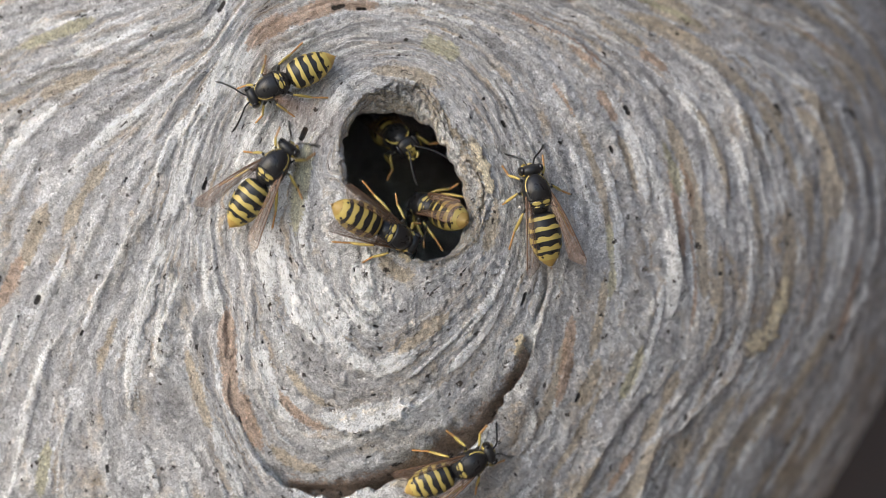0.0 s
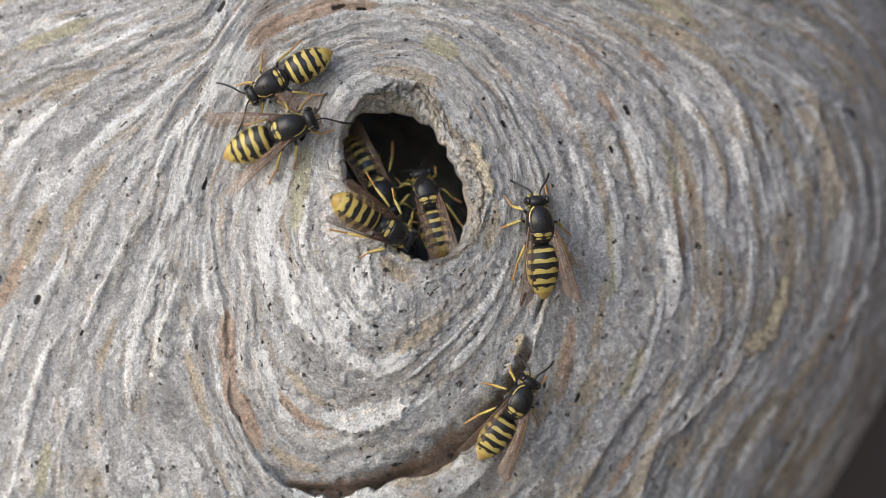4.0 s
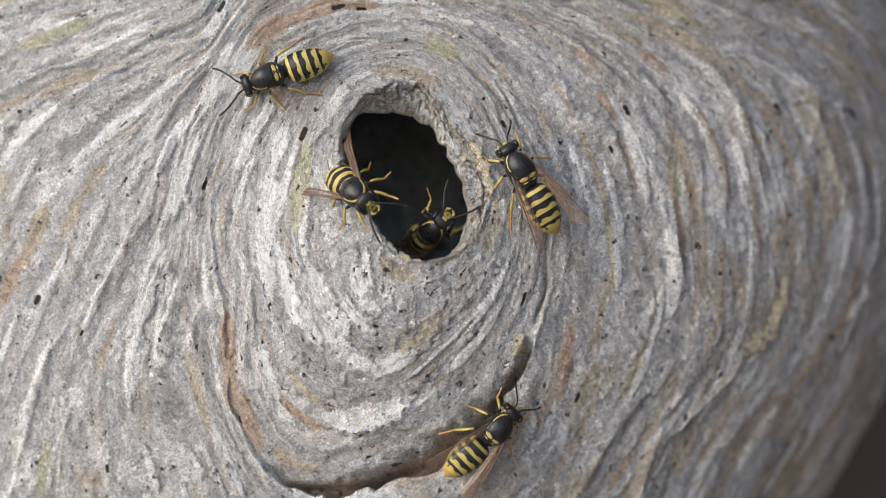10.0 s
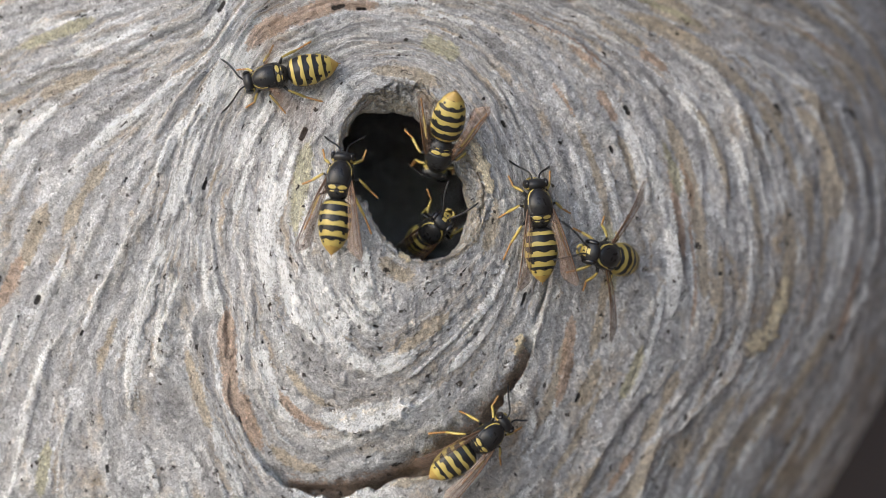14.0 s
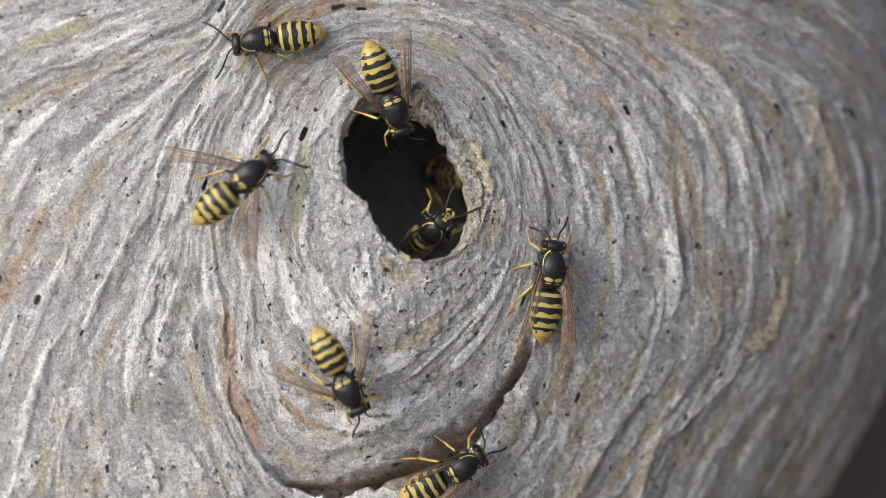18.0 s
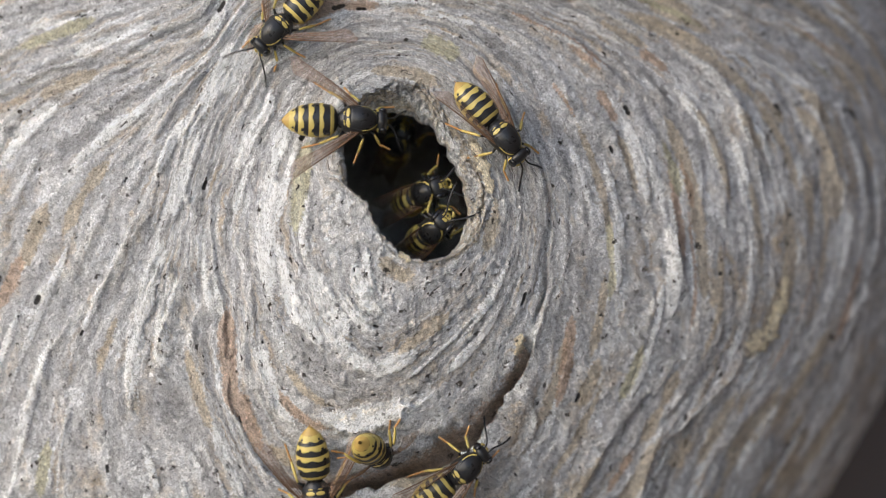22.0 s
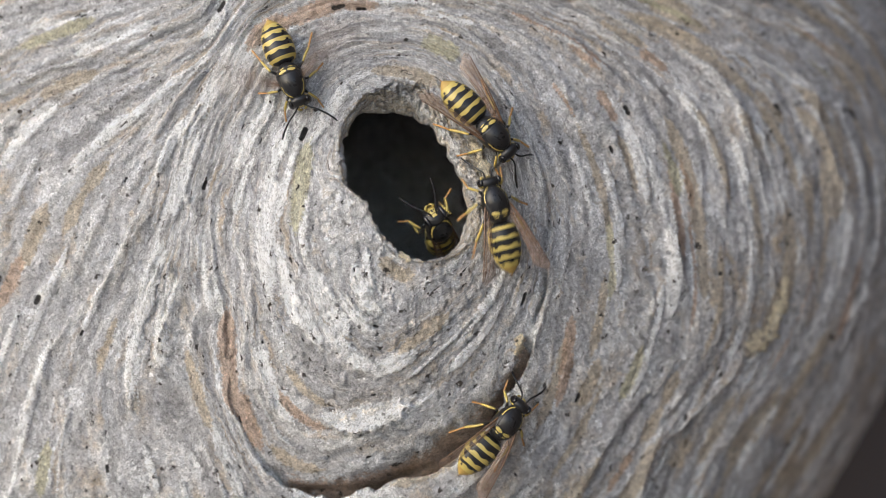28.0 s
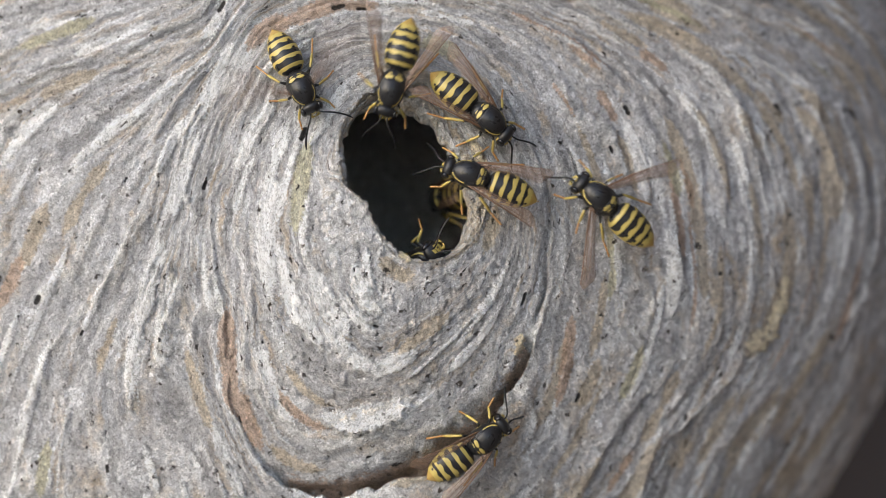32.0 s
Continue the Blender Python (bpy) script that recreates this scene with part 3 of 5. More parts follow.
def build_envelope(parent):
    turns, rings = 1700, 480
    a = np.linspace(0, 2 * np.pi, turns, endpoint=False)
    d = np.stack([np.cos(a), np.sin(a)], -1)
    ragged = 1.0 * (vnoise(np.cos(a) * 6, np.sin(a) * 6, 2.0) - 0.5) + 0.6 * (vnoise(np.cos(a) * 19, np.sin(a) * 19, 5.0) - 0.5) + 0.4 * (vnoise(np.cos(a) * 45, np.sin(a) * 45, 7.0) - 0.5) + 0.2 * (vnoise(np.cos(a) * 110, np.sin(a) * 110, 9.0) - 0.5)
    mouth_line, throat_line = rim(MOUTH, a), rim(THROAT, a)
    throat_line = np.minimum(throat_line, mouth_line - 0.25)
    frays = 0.9 * (vnoise(np.cos(a) * 8, np.sin(a) * 8, 12.0) - 0.5) + 0.22 * (vnoise(np.cos(a) * 22, np.sin(a) * 22, 15.0) - 0.5) + 0.8 * (vnoise(np.cos(a) * 3.5, np.sin(a) * 3.5, 18.0) - 0.5)
    thin = 1 - np.clip((mouth_line - throat_line) / 1.6, 0, 1)
    frays = frays + thin * (0.7 * (vnoise(np.cos(a) * 34, np.sin(a) * 34, 21.0) - 0.5) + 0.4 * (vnoise(np.cos(a) * 80, np.sin(a) * 80, 23.0) - 0.5))
    mouth, throat = mouth_line + ragged, throat_line + frays
    start = np.array(HOLE) + d * mouth[:, None]
    end = np.array(CENTRE) + d * (outline(a) * 0.9995)[:, None]
    span = np.hypot(*(end - start).T)
    near = np.minimum(0.96, 74 / span)
    s = np.linspace(0, 1, rings)[:, None]
    g = np.where(s < 0.86, s / 0.86 * near, near + (1 - near) * (1 - (1 - (s - 0.86) / 0.14) ** 2))
    q = start[None] + (end - start)[None] * g[..., None]
    p, lv = skin(q[..., 0], q[..., 1])
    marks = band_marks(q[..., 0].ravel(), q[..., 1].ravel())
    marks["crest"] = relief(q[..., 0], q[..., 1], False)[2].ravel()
    p = p + base_normal(q[..., 0], q[..., 1]) * (0.22 * smooth(0.35, 0.6, marks["mark_pale"]) - 0.4 * smooth(0.4, 0.8, marks["mark_dark"])).reshape(lv.shape)[..., None]
    soft = smooth(1.0, 0.97, g)[..., None]
    flat = np.stack([q[..., 0], base(q[..., 0], q[..., 1]), q[..., 1]], -1)
    p = flat + (p - flat) * soft
    # the lip turns inwards to the throat
    lips = 48
    k = np.linspace(0, 1, lips, endpoint=False)[:, None]
    rise = np.sin(k * np.pi / 2) ** 1.2
    rr = throat_line + (mouth_line - throat_line) * rise + ragged * smooth(0.75, 1.0, k) + frays * (1 - smooth(0.0, 0.3, k))
    drop = np.clip((mouth_line - throat_line) * 1.25 + 0.2, 0.5, 5.5)
    lx, lz = HOLE[0] + np.cos(a) * rr, HOLE[1] + np.sin(a) * rr
    edge = p[0, :, 1]
    calm = base(HOLE[0] + np.cos(a) * mouth_line, HOLE[1] + np.sin(a) * mouth_line) - 0.3
    brink = calm + (edge - calm) * smooth(0.55, 1.0, k)
    sheet = k * 3.0 + 2.0 * vnoise(np.cos(a) * 2.3 + k, np.sin(a) * 2.3 + 0 * k, 4.0) + 0.7 * vnoise(np.cos(a) * 9 + k * 2, np.sin(a) * 9 + 0 * k, 6.0) + 0.4 * vnoise(np.cos(a) * 30 + 0 * k, np.sin(a) * 30 + k * 3, 8.0)
    sheet = sheet - np.floor(sheet)
    deepness = np.clip((mouth_line - throat_line) / 2.5, 0.08, 1.0)
    lumps = vnoise(lx / 1.9, lz / 1.9, k * 3.0) + 0.5 * vnoise(lx / 0.8, lz / 0.8, k * 5.0 + 4.0) - 0.75
    rough = deepness * (0.75 * smooth(0.55, 0.95, sheet) * (1 - smooth(0.95, 1.0, sheet)) + 1.2 * lumps + 0.9 * (vnoise(lx / 0.42, lz / 0.42, 3.2) - 0.5) + 0.6 * (vnoise(lx / 0.22, lz / 0.22, 5.2) - 0.5))
    ly = brink + drop * (1 - rise) * (0.35 + 0.65 * (1 - k)) + rough * np.sin(np.pi * np.clip(1 - k, 0, 1) ** 0.7) ** 0.7
    lip = np.stack([lx, ly, lz], -1)
    lip_lv = layer(lx, lz) + 3 * (1 - k)
    # the back, round to the wall
    b = np.linspace(0, 1, 26)[1:, None]
    rad = np.cos(b * np.pi / 2 * 0.82)
    back = np.stack([CENTRE[0] + (end[:, 0] - CENTRE[0]) * rad, DEPTH + 3 + 88 * np.sin(b * np.pi / 2 * 0.82) + 0 * a,
                     CENTRE[1] + (end[:, 1] - CENTRE[1]) * rad], -1)
    v = np.concatenate([lip, p, back]).reshape(-1, 3)
    levels = np.concatenate([lip_lv, lv, layer(back[..., 0], back[..., 2])]).ravel()
    inner = 0.55 * smooth(0.25, 0.45, vnoise(np.cos(a) * 5 + k * 4.0, np.sin(a) * 5 + 0 * k, 37.0)) + 0.4 * smooth(0.50, 0.62, vnoise(np.cos(a) * 4 + k * 2.5, np.sin(a) * 4 + 0 * k, 33.0)) * smooth(0.3, 0.9, np.cos(a - 0.35)) * smooth(0.35, 0.5, k)
    tan = {"mark_tan": inner.ravel()}
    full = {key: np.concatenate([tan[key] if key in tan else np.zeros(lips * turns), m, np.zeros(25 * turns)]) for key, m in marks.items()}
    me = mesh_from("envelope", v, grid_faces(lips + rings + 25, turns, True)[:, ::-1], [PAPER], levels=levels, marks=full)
    part("envelope", me, parent, "layered grey pulp paper envelope with ridged growth lines")
    return throat, calm + drop


def build_chamber(parent, throat, depth):
    turns = len(throat)
    pick = np.arange(0, turns, 6)
    a = np.linspace(0, 2 * np.pi, turns, endpoint=False)[pick]
    t0, d0 = throat[pick], depth[pick]
    steps = ((1.0, 0.0), (1.04, 0.5), (1.25, 1.6), (1.7, 4.0), (2.2, 8), (2.7, 14), (3.0, 22), (3.0, 30), (2.7, 37), (2.0, 42), (1.0, 45), (0.02, 46))
    rows, levels = [], []
    for k, (r, y) in enumerate(steps):
        w = min(1.0, k / 5)
        rad = t0 * (1 - w) * r + w * r * 8.5 + 0.8 * w * (vnoise(np.cos(a) * 5, np.sin(a) * 5, k * 0.7) - 0.5)
        rows.append(np.stack([HOLE[0] + np.cos(a) * rad, d0 * (1 - w) + w * 3.0 + y, HOLE[1] + np.sin(a) * rad], -1))
        levels.append(np.full(len(a), 20 + k * 0.7))
    me = mesh_from("inner_chamber", np.concatenate(rows), grid_faces(len(steps), len(a), True), [PAPER_DARK], levels=np.concatenate(levels))
    part("inner_chamber", me, parent, "dark hollow paper chamber behind the hole")


def build_comb(parent):
    """A comb of six-sided cells hanging in the chamber."""
    back = [(HOLE[0] + r * math.cos(a), y, HOLE[1] - 1 + r * math.sin(a)) for r, y in ((19, 42.5), (19, 44)) for a in np.linspace(0, 2 * np.pi, 40, endpoint=False)]
    faces = [(k, (k + 1) % 40, 40 + (k + 1) % 40, 40 + k) for k in range(40)] + [(k, k + 1, 38 - k, 39 - k) for k in range(19)]
    comb = part("comb", mesh_from("comb", back, faces, [PAPER_DARK], levels=np.full(80, 9.0), flat=True), parent, "grey paper comb of six-sided cells")
    v, f = [], []
    for r, y in ((2.55, 0), (2.2, 0), (2.1, 6)):
        v += [(r * math.cos(math.radians(60 * k + 30)), y, r * math.sin(math.radians(60 * k + 30))) for k in range(6)]
    for ring in (0, 6):
        f += [(ring + k, ring + (k + 1) % 6, ring + 6 + (k + 1) % 6, ring + 6 + k) for k in range(6)]
    me = mesh_from("cell", v, f, [PAPER_DARK], levels=np.full(18, 9.0), flat=True)
    for i in range(-4, 5):
        for j in range(-4, 5):
            x, z = 4.6 * (i + 0.5 * (j % 2)), -1 + 4.0 * j
            if math.hypot(x, z + 1) < 16.5:
                part("cell", me, comb).location = Vector((HOLE[0] + x, 36.4 + 0.4 * ((i * 7 + j * 3) % 5) / 5, HOLE[1] + z)) * MM


def build_strip(parent, x, z, length, width, mat, label="", seed=0.0, proud=0.32):
    """A ragged strip of pulp laid along the growth lines."""
    c = trace(x, z, length, 0.14)
    n = len(c)
    if n < 5:
        return
    d = np.gradient(c, axis=0)
    d /= np.linalg.norm(d, axis=1, keepdims=True) + 1e-9
    side = np.stack([-d[:, 1], d[:, 0]], -1)
    t = np.linspace(0, 1, n)
    half = width / 2 * np.clip(np.sin(np.pi * t) * 1.6, 0.08, 1) * (0.55 + 0.9 * vnoise(t * length / 4, seed, 0.5))
    fray_a = 0.55 * width * (vnoise(t * length * 1.6, seed + 3, 1.0) - 0.5) + 0.45 * width * (vnoise(t * length * 4.5, seed + 9, 1.0) - 0.5)
    fray_b = 0.55 * width * (vnoise(t * length * 1.6, seed + 7, 2.0) - 0.5) + 0.45 * width * (vnoise(t * length * 4.5, seed + 5, 1.0) - 0.5)
    cols = np.array([-1.04, -1.0, -0.6, -0.2, 0.2, 0.6, 1.0, 1.04])
    lift = np.array([-0.5, 0.9, 0.9, 0.8, 0.6, 0.35, 0.1, -0.5])
    u = np.clip(cols, -1.04, 1.04)[None] * half[:, None] + np.where(cols < 0, fray_a[:, None] * -cols, fray_b[:, None] * cols)
    q = c[:, None] + side[:, None] * u[..., None]
    p, lv = skin(q[..., 0], q[..., 1], fine=False)
    nrm = base_normal(q[..., 0], q[..., 1])
    rough = 0.14 * (vnoise(q[..., 0] / 0.5, q[..., 1] / 0.5, 6.0) - 0.5)
    p = p + nrm * (proud * lift[None] + 0.34 + rough)[..., None]
    me = mesh_from("paper_flake", p.reshape(-1, 3), grid_faces(n, len(cols))[:, ::-1], [mat], levels=lv.ravel())
    part("paper_flake", me, parent, label)


PALE, TAN = (PAPER_WHITE, "frayed pale pulp flake"), (PAPER_TAN, "tan pulp flake")


def build_strips(parent):
    build_strip(parent, -9.3, -21.7, 11, 1.9, *PALE, seed=0, proud=0.6)
    build_strip(parent, -35.6, -11.7, 5, 1.6, *PALE, seed=1, proud=0.45)
    build_strip(parent, -37.8, -7.5, 11, 1.0, *PALE, seed=2, proud=0.4)
    build_strip(parent, -40.1, -18.1, 6, 0.7, *PALE, seed=3)
    build_strip(parent, -32.1, 16.4, 5, 0.6, *PALE, seed=4)
    build_strip(parent, -27.6, -28.6, 8, 0.7, *PALE, seed=5)
    build_strip(parent, -34.8, -4.3, 4, 0.5, *PALE, seed=6)
    build_strip(parent, 42.1, -12.4, 3.2, 2.6, *TAN, seed=7, proud=0.4)
    build_strip(parent, 45.1, -8.4, 10, 1.8, *TAN, seed=8, proud=0.35)
    build_strip(parent, -2.1, -4.0, 1.5, 0.5, *PALE, seed=9)
    build_strip(parent, -32.6, 6.4, 1.2, 0.6, *PALE, seed=10)
    build_strip(parent, 9.5, -12.1, 3, 0.9, *TAN, seed=11)
    build_strip(parent, -11.1, -7.4, 5, 0.5, *PALE, seed=12)
    build_strip(parent, -44.6, -7.2, 4, 0.6, *PALE, seed=13)
    build_strip(parent, -22.3, -18.0, 5, 0.7, *PALE, seed=14)
    build_strip(parent, 32.5, 18.8, 2.5, 0.6, *PALE, seed=15)
    build_strip(parent, 5.6, 8.3, 3, 0.8, *TAN, seed=16)
    build_strip(parent, 4.5, 11.4, 5, 1.1, *TAN, seed=17)
    build_strip(parent, -26.5, -29.8, 6, 0.8, *PALE, seed=18)
    build_strip(parent, -4.9, -1.0, 2.2, 0.8, *TAN, seed=19)
    build_strip(parent, -53.0, -19.0, 6, 0.6, *PALE, seed=20)


throat_line, throat_depth = build_envelope(NEST)
build_chamber(NEST, throat_line, throat_depth)
build_comb(NEST)
build_strips(NEST)


# ---- a wasp ----
def tergite_mesh(i, s0, s1):
    """One ring of the abdomen: black in front, yellow behind, with two black dots."""
    rows, sides = 26, 120
    s = np.linspace(s0, s1 + 0.012, rows)[:, None]
    a = np.linspace(0, 2 * np.pi, sides, endpoint=False)[None]
    r = 0.94 * np.interp(s, (0, 0.03, 0.08, 0.16, 0.32, 0.50, 0.68, 0.83, 0.93, 1.0, 1.05), (0.28, 0.85, 1.50, 1.92, 2.12, 2.08, 1.84, 1.38, 0.84, 0.26, 0.04))
    loc = (s - s0) / (s1 - s0)
    r = r + 0.045 * loc ** 2 - 0.02
    y = -2.05 - 6.55 * s
    mid = 2.1 - 0.75 * s ** 1.6
    v = np.stack([r * np.sin(a), y + 0 * a, mid + 0.90 * r * np.cos(a)], -1)
    f = grid_faces(rows, sides, True)
    lc = ((loc[:-1] + loc[1:]) / 2 + 0 * a).ravel()
    ac = (np.abs((a + np.pi / sides + np.pi) % (2 * np.pi) - np.pi) + 0 * loc[:-1]).ravel()
    front = (0.66, 0.66, 0.58, 0.53, 0.42, 0.04)[i]
    wedge = (0.05, 0.10, 0.16, 0.16, 0.14, 0.1)[i]
    black = lc < front + wedge * np.exp(-(ac / 0.24) ** 2) - 0.03 * np.exp(-((ac - 0.5) / 0.2) ** 2) + 0.04 * np.exp(-((ac - 0.9) / 0.25) ** 2) - 0.8 * smooth(1.15, 1.6, ac) * front
    if 0 < i < 5:
        black |= ((ac - 0.86) / (0.15 if i > 1 else 0.19)) ** 2 + ((lc - (0.64, 0.66, 0.66, 0.64)[i - 1]) / 0.13) ** 2 < 1
    return mesh_from("tergite", v.reshape(-1, 3), f[:, ::-1], [TAWNY if i == 5 else YELLOW, BLACK], black.astype(int))


def thorax_mesh():
    p, f = ball(110, 140, (1.58, 2.4, 1.6), (0, 0.0, 2.35))
    x, y = p[..., 0], p[..., 1]
    p[..., 0] *= 1 + 0.10 * np.exp(-((y + 1.0) / 0.6) ** 2) - 0.04 * smooth(0.9, 2.3, y)
    top = p[..., 2] > 2.5
    p[..., 2] += 0.18 * np.exp(-((y - 0.5) / 1.1) ** 2) * (p[..., 2] > 2.3)
    p[..., 2] -= (0.14 * np.exp(-((y + 0.82) / 0.07) ** 2) + 0.12 * np.exp(-((y + 1.42) / 0.06) ** 2)) * top
    plate = np.sqrt((np.abs(x) / 1.25) ** 2 + ((y - 0.42) / 1.72) ** 2)
    p[..., 2] -= 0.10 * np.exp(-((plate - 1.0) / 0.035) ** 2) * top * (y > -0.6)
    c = p.reshape(-1, 3)[f].mean(1)
    p = p * (1.07, 1.05, 1.03)
    ax, ay, up = np.abs(c[:, 0]), c[:, 1], c[:, 2] > 2.3
    plate = np.sqrt((ax / 1.25) ** 2 + ((ay - 0.42) / 1.72) ** 2)
    yellow = up & (plate > 1.03) & (plate < 1.10) & (ay > 0.45) & (ax > 0.52)
    yellow |= up & (((ax - 0.56) / 0.47) ** 2 + ((ay + 1.10 - 0.12 * (ax - 0.5)) / 0.22) ** 2 < 1)
    yellow |= up & (ax > 0.3) & (ax < 0.8) & (np.abs(ay + 1.60 - 0.15 * ax) < 0.06)
    yellow |= (c[:, 2] < 2.6) & (((ay - 0.3) / 0.4) ** 2 + ((c[:, 2] - 2.0) / 0.3) ** 2 < 1)
    return mesh_from("thorax", p.reshape(-1, 3), f[:, ::-1], [BLACK, YELLOW], yellow.astype(int))


def head_mesh():
    p, f = ball(70, 90, (1.46, 0.80, 1.3), (0, 2.75, 2.0))
    c = p.reshape(-1, 3)[f].mean(1)
    ax, y, z = np.abs(c[:, 0]), c[:, 1], c[:, 2]
    face = (y > 2.95) & (z < 1.95) & (ax < 0.66 - 0.25 * (1.95 - z))
    mark = (ax < 0.12) & (z > 1.35) & (z < 1.75) | (((ax - 0.3) / 0.09) ** 2 + ((z - 1.5) / 0.09) ** 2 < 1)
    brow = (y > 2.95) & (ax < 0.34) & (z > 2.05) & (z < 2.45)
    cheek = (y < 2.75) & (ax > 0.95) & (z > 1.7) & (z < 2.75) & (y > 2.25)
    yellow = (face & ~mark) | brow | cheek
    return mesh_from("head", p.reshape(-1, 3), f[:, ::-1], [BLACK, YELLOW], yellow.astype(int))


def wing_mesh(side):
    """A fore wing folded lengthwise, its base at the origin, pointing back."""
    n, m = 26, 7
    t = np.linspace(0, 1, n)[:, None]
    u = np.linspace(0, 1, m)[None]
    lead = 0.25 + 0.30 * np.sin(np.pi * t ** 0.8)
    trail = -(0.12 + 1.6 * t ** 1.1 * (1 - smooth(0.80, 1.03, t)) + 0.12 * np.sin(t * 9))
    x = (trail + (lead - trail) * u) * side
    y = -10.0 * t + 0.5 * u * t
    z = 0.35 * np.sin(np.pi * u) * np.sin(np.pi * t) + 0.35 * np.sin(np.pi * t) + 0.06 * np.sin(u * 12 + t * 5)
    return mesh_from("wing", np.stack([x, y, z], -1).reshape(-1, 3), grid_faces(n, m), [WING])


def vein_mesh(side, at, end, r):
    t = np.linspace(0, end, 14)
    lead = 0.25 + 0.30 * np.sin(np.pi * t ** 0.8)
    trail = -(0.12 + 1.6 * t ** 1.1 * (1 - smooth(0.80, 1.03, t)))
    u = at
    p = np.stack([(trail + (lead - trail) * u) * side, -10.0 * t + 0.5 * u * t,
                  0.35 * np.sin(np.pi * u) * np.sin(np.pi * t) + 0.35 * np.sin(np.pi * t) + 0.06 * np.sin(u * 12 + t * 5) + 0.02], -1)
    return tube_mesh("vein", p, np.linspace(r, r * 0.45, 14), VEIN, 6)


LEG_PLAN = (("fore", 1.15, (1.45, 2.1, 1.9), (2.2, 2.9, 0.45), (2.5, 4.1, 0.06)),
            ("middle", 0.05, (2.2, 0.45, 2.2), (3.4, -0.3, 0.5), (4.4, -0.9, 0.06)),
            ("hind", -0.95, (2.2, -1.9, 2.5), (3.2, -3.8, 0.7), (4.0, -5.5, 0.06)))
JOINTS = {}


def bent(a, b, sag, n=7):
    t = np.linspace(0, 1, n)[:, None]
    p = np.array(a) + (np.array(b) - np.array(a)) * t
    p[:, 2] += sag * np.sin(np.pi * t[:, 0])
    return p


def build_wasp():
    w = new("wasp")
    tagged(w, "black and yellow worker wasp with folded smoky amber wings", "wasp", "wasps on the nest")
    part("thorax", thorax_mesh(), w, "black thorax with yellow shoulder lines and spots")
    head = part("head", head_mesh(), w, "black head with a yellow face")
    for s in (-1, 1):
        p, f = ball(18, 20, (0.38, 0.55, 0.96), (1.13 * s, 2.90, 2.12))
        part("compound_eye", mesh_from("compound_eye", p.reshape(-1, 3), f[:, ::-1], [EYE]), head)
        p = [(0.5 * s, 3.2, 1.1), (0.55 * s, 3.45, 0.85), (0.3 * s, 3.6, 0.72), (0.05 * s, 3.62, 0.7)]
        part("mandible", tube_mesh("mandible", p, (0.2, 0.2, 0.14, 0.05), YELLOW), head, "yellow mandible")
    waist = [(0, -1.75, 2.0), (0, -2.0, 1.95), (0, -2.2, 2.05)]
    abdomen = part("abdomen", tube_mesh("abdomen", waist, (0.55, 0.28, 0.4), BLACK, 16), w, "yellow abdomen with black bands and dots")
    cuts = (0.0, 0.16, 0.35, 0.54, 0.72, 0.88, 1.0)
    for i in range(6):
        part("tergite", tergite_mesh(i, cuts[i], cuts[i + 1]), abdomen)
    part("sting", tube_mesh("sting", [(0, -8.55, 1.36), (0, -8.85, 1.3), (0, -9.05, 1.25)], (0.07, 0.05, 0.01), AMBER), abdomen)
    for s in (-1, 1):
        p = [(0, 0, 0), (0.16 * s, 0.35, 0.25), (0.42 * s, 0.85, 0.35), (0.95 * s, 1.35, 0.2), (1.55 * s, 2.05, -0.1), (2.05 * s, 2.75, -0.45), (2.4 * s, 3.4, -0.75), (2.6 * s, 3.9, -1.0)]
        ant = part("antenna", tube_mesh("antenna", along3(p, 22), np.interp(np.linspace(0, 1, 22), (0, 0.15, 0.25, 0.9, 1), (0.10, 0.11, 0.11, 0.13, 0.06)), BLACK), w, "black elbowed antenna")
        ant.location = Vector((0.36 * s, 3.3, 2.25)) * MM
        JOINTS["antenna", s] = ant.location.copy()
        wing = part("wing", wing_mesh(s), w, "smoky amber folded wing")
        for at, end, r in ((0.97, 0.98, 0.12), (0.80, 0.92, 0.06), (0.52, 0.88, 0.05), (0.22, 0.8, 0.045)):
            part("vein", vein_mesh(s, at, end, r), wing)
        wing.location = Vector((1.15 * s, 0.15, 3.05)) * MM
        JOINTS["wing", s] = wing.location.copy()
        for kind, y, knee, ankle, foot in LEG_PLAN:
            hip = np.array((0.75, y, 1.35))
            k, an, ft = (np.array(q) - hip for q in (knee, ankle, foot))
            flip = np.array((s, 1, 1))
            leg = part("leg", tube_mesh("leg", along3([(0, 0, 0), k * 0.5 + (0, 0, 0.12), k], 8) * flip, (0.2, 0.24, 0.26, 0.25, 0.22, 0.19, 0.16, 0.13), BLACK), w)
            part("tibia", tube_mesh("tibia", bent(k, an, 0.15) * flip, (0.13, 0.15, 0.17, 0.18, 0.18, 0.165, 0.13), YELLOW), leg, "yellow tibia")
            toe = ft + (ft - an) * 0.12
            toe[2] = ft[2] - 0.02
            part("tarsus", tube_mesh("tarsus", along3([an, an * 0.45 + ft * 0.55 + (0, 0, 0.05), ft, toe], 12) * flip, np.interp(np.arange(12) % 3, (0, 2), (0.14, 0.10)), AMBER), leg, "amber jointed foot")
            leg.location = Vector((hip[0] * s, hip[1], hip[2])) * MM
            JOINTS[kind, s] = leg.location.copy()
    # short bristles on the thorax
    rnd = random.Random(9)
    v, f = [], []
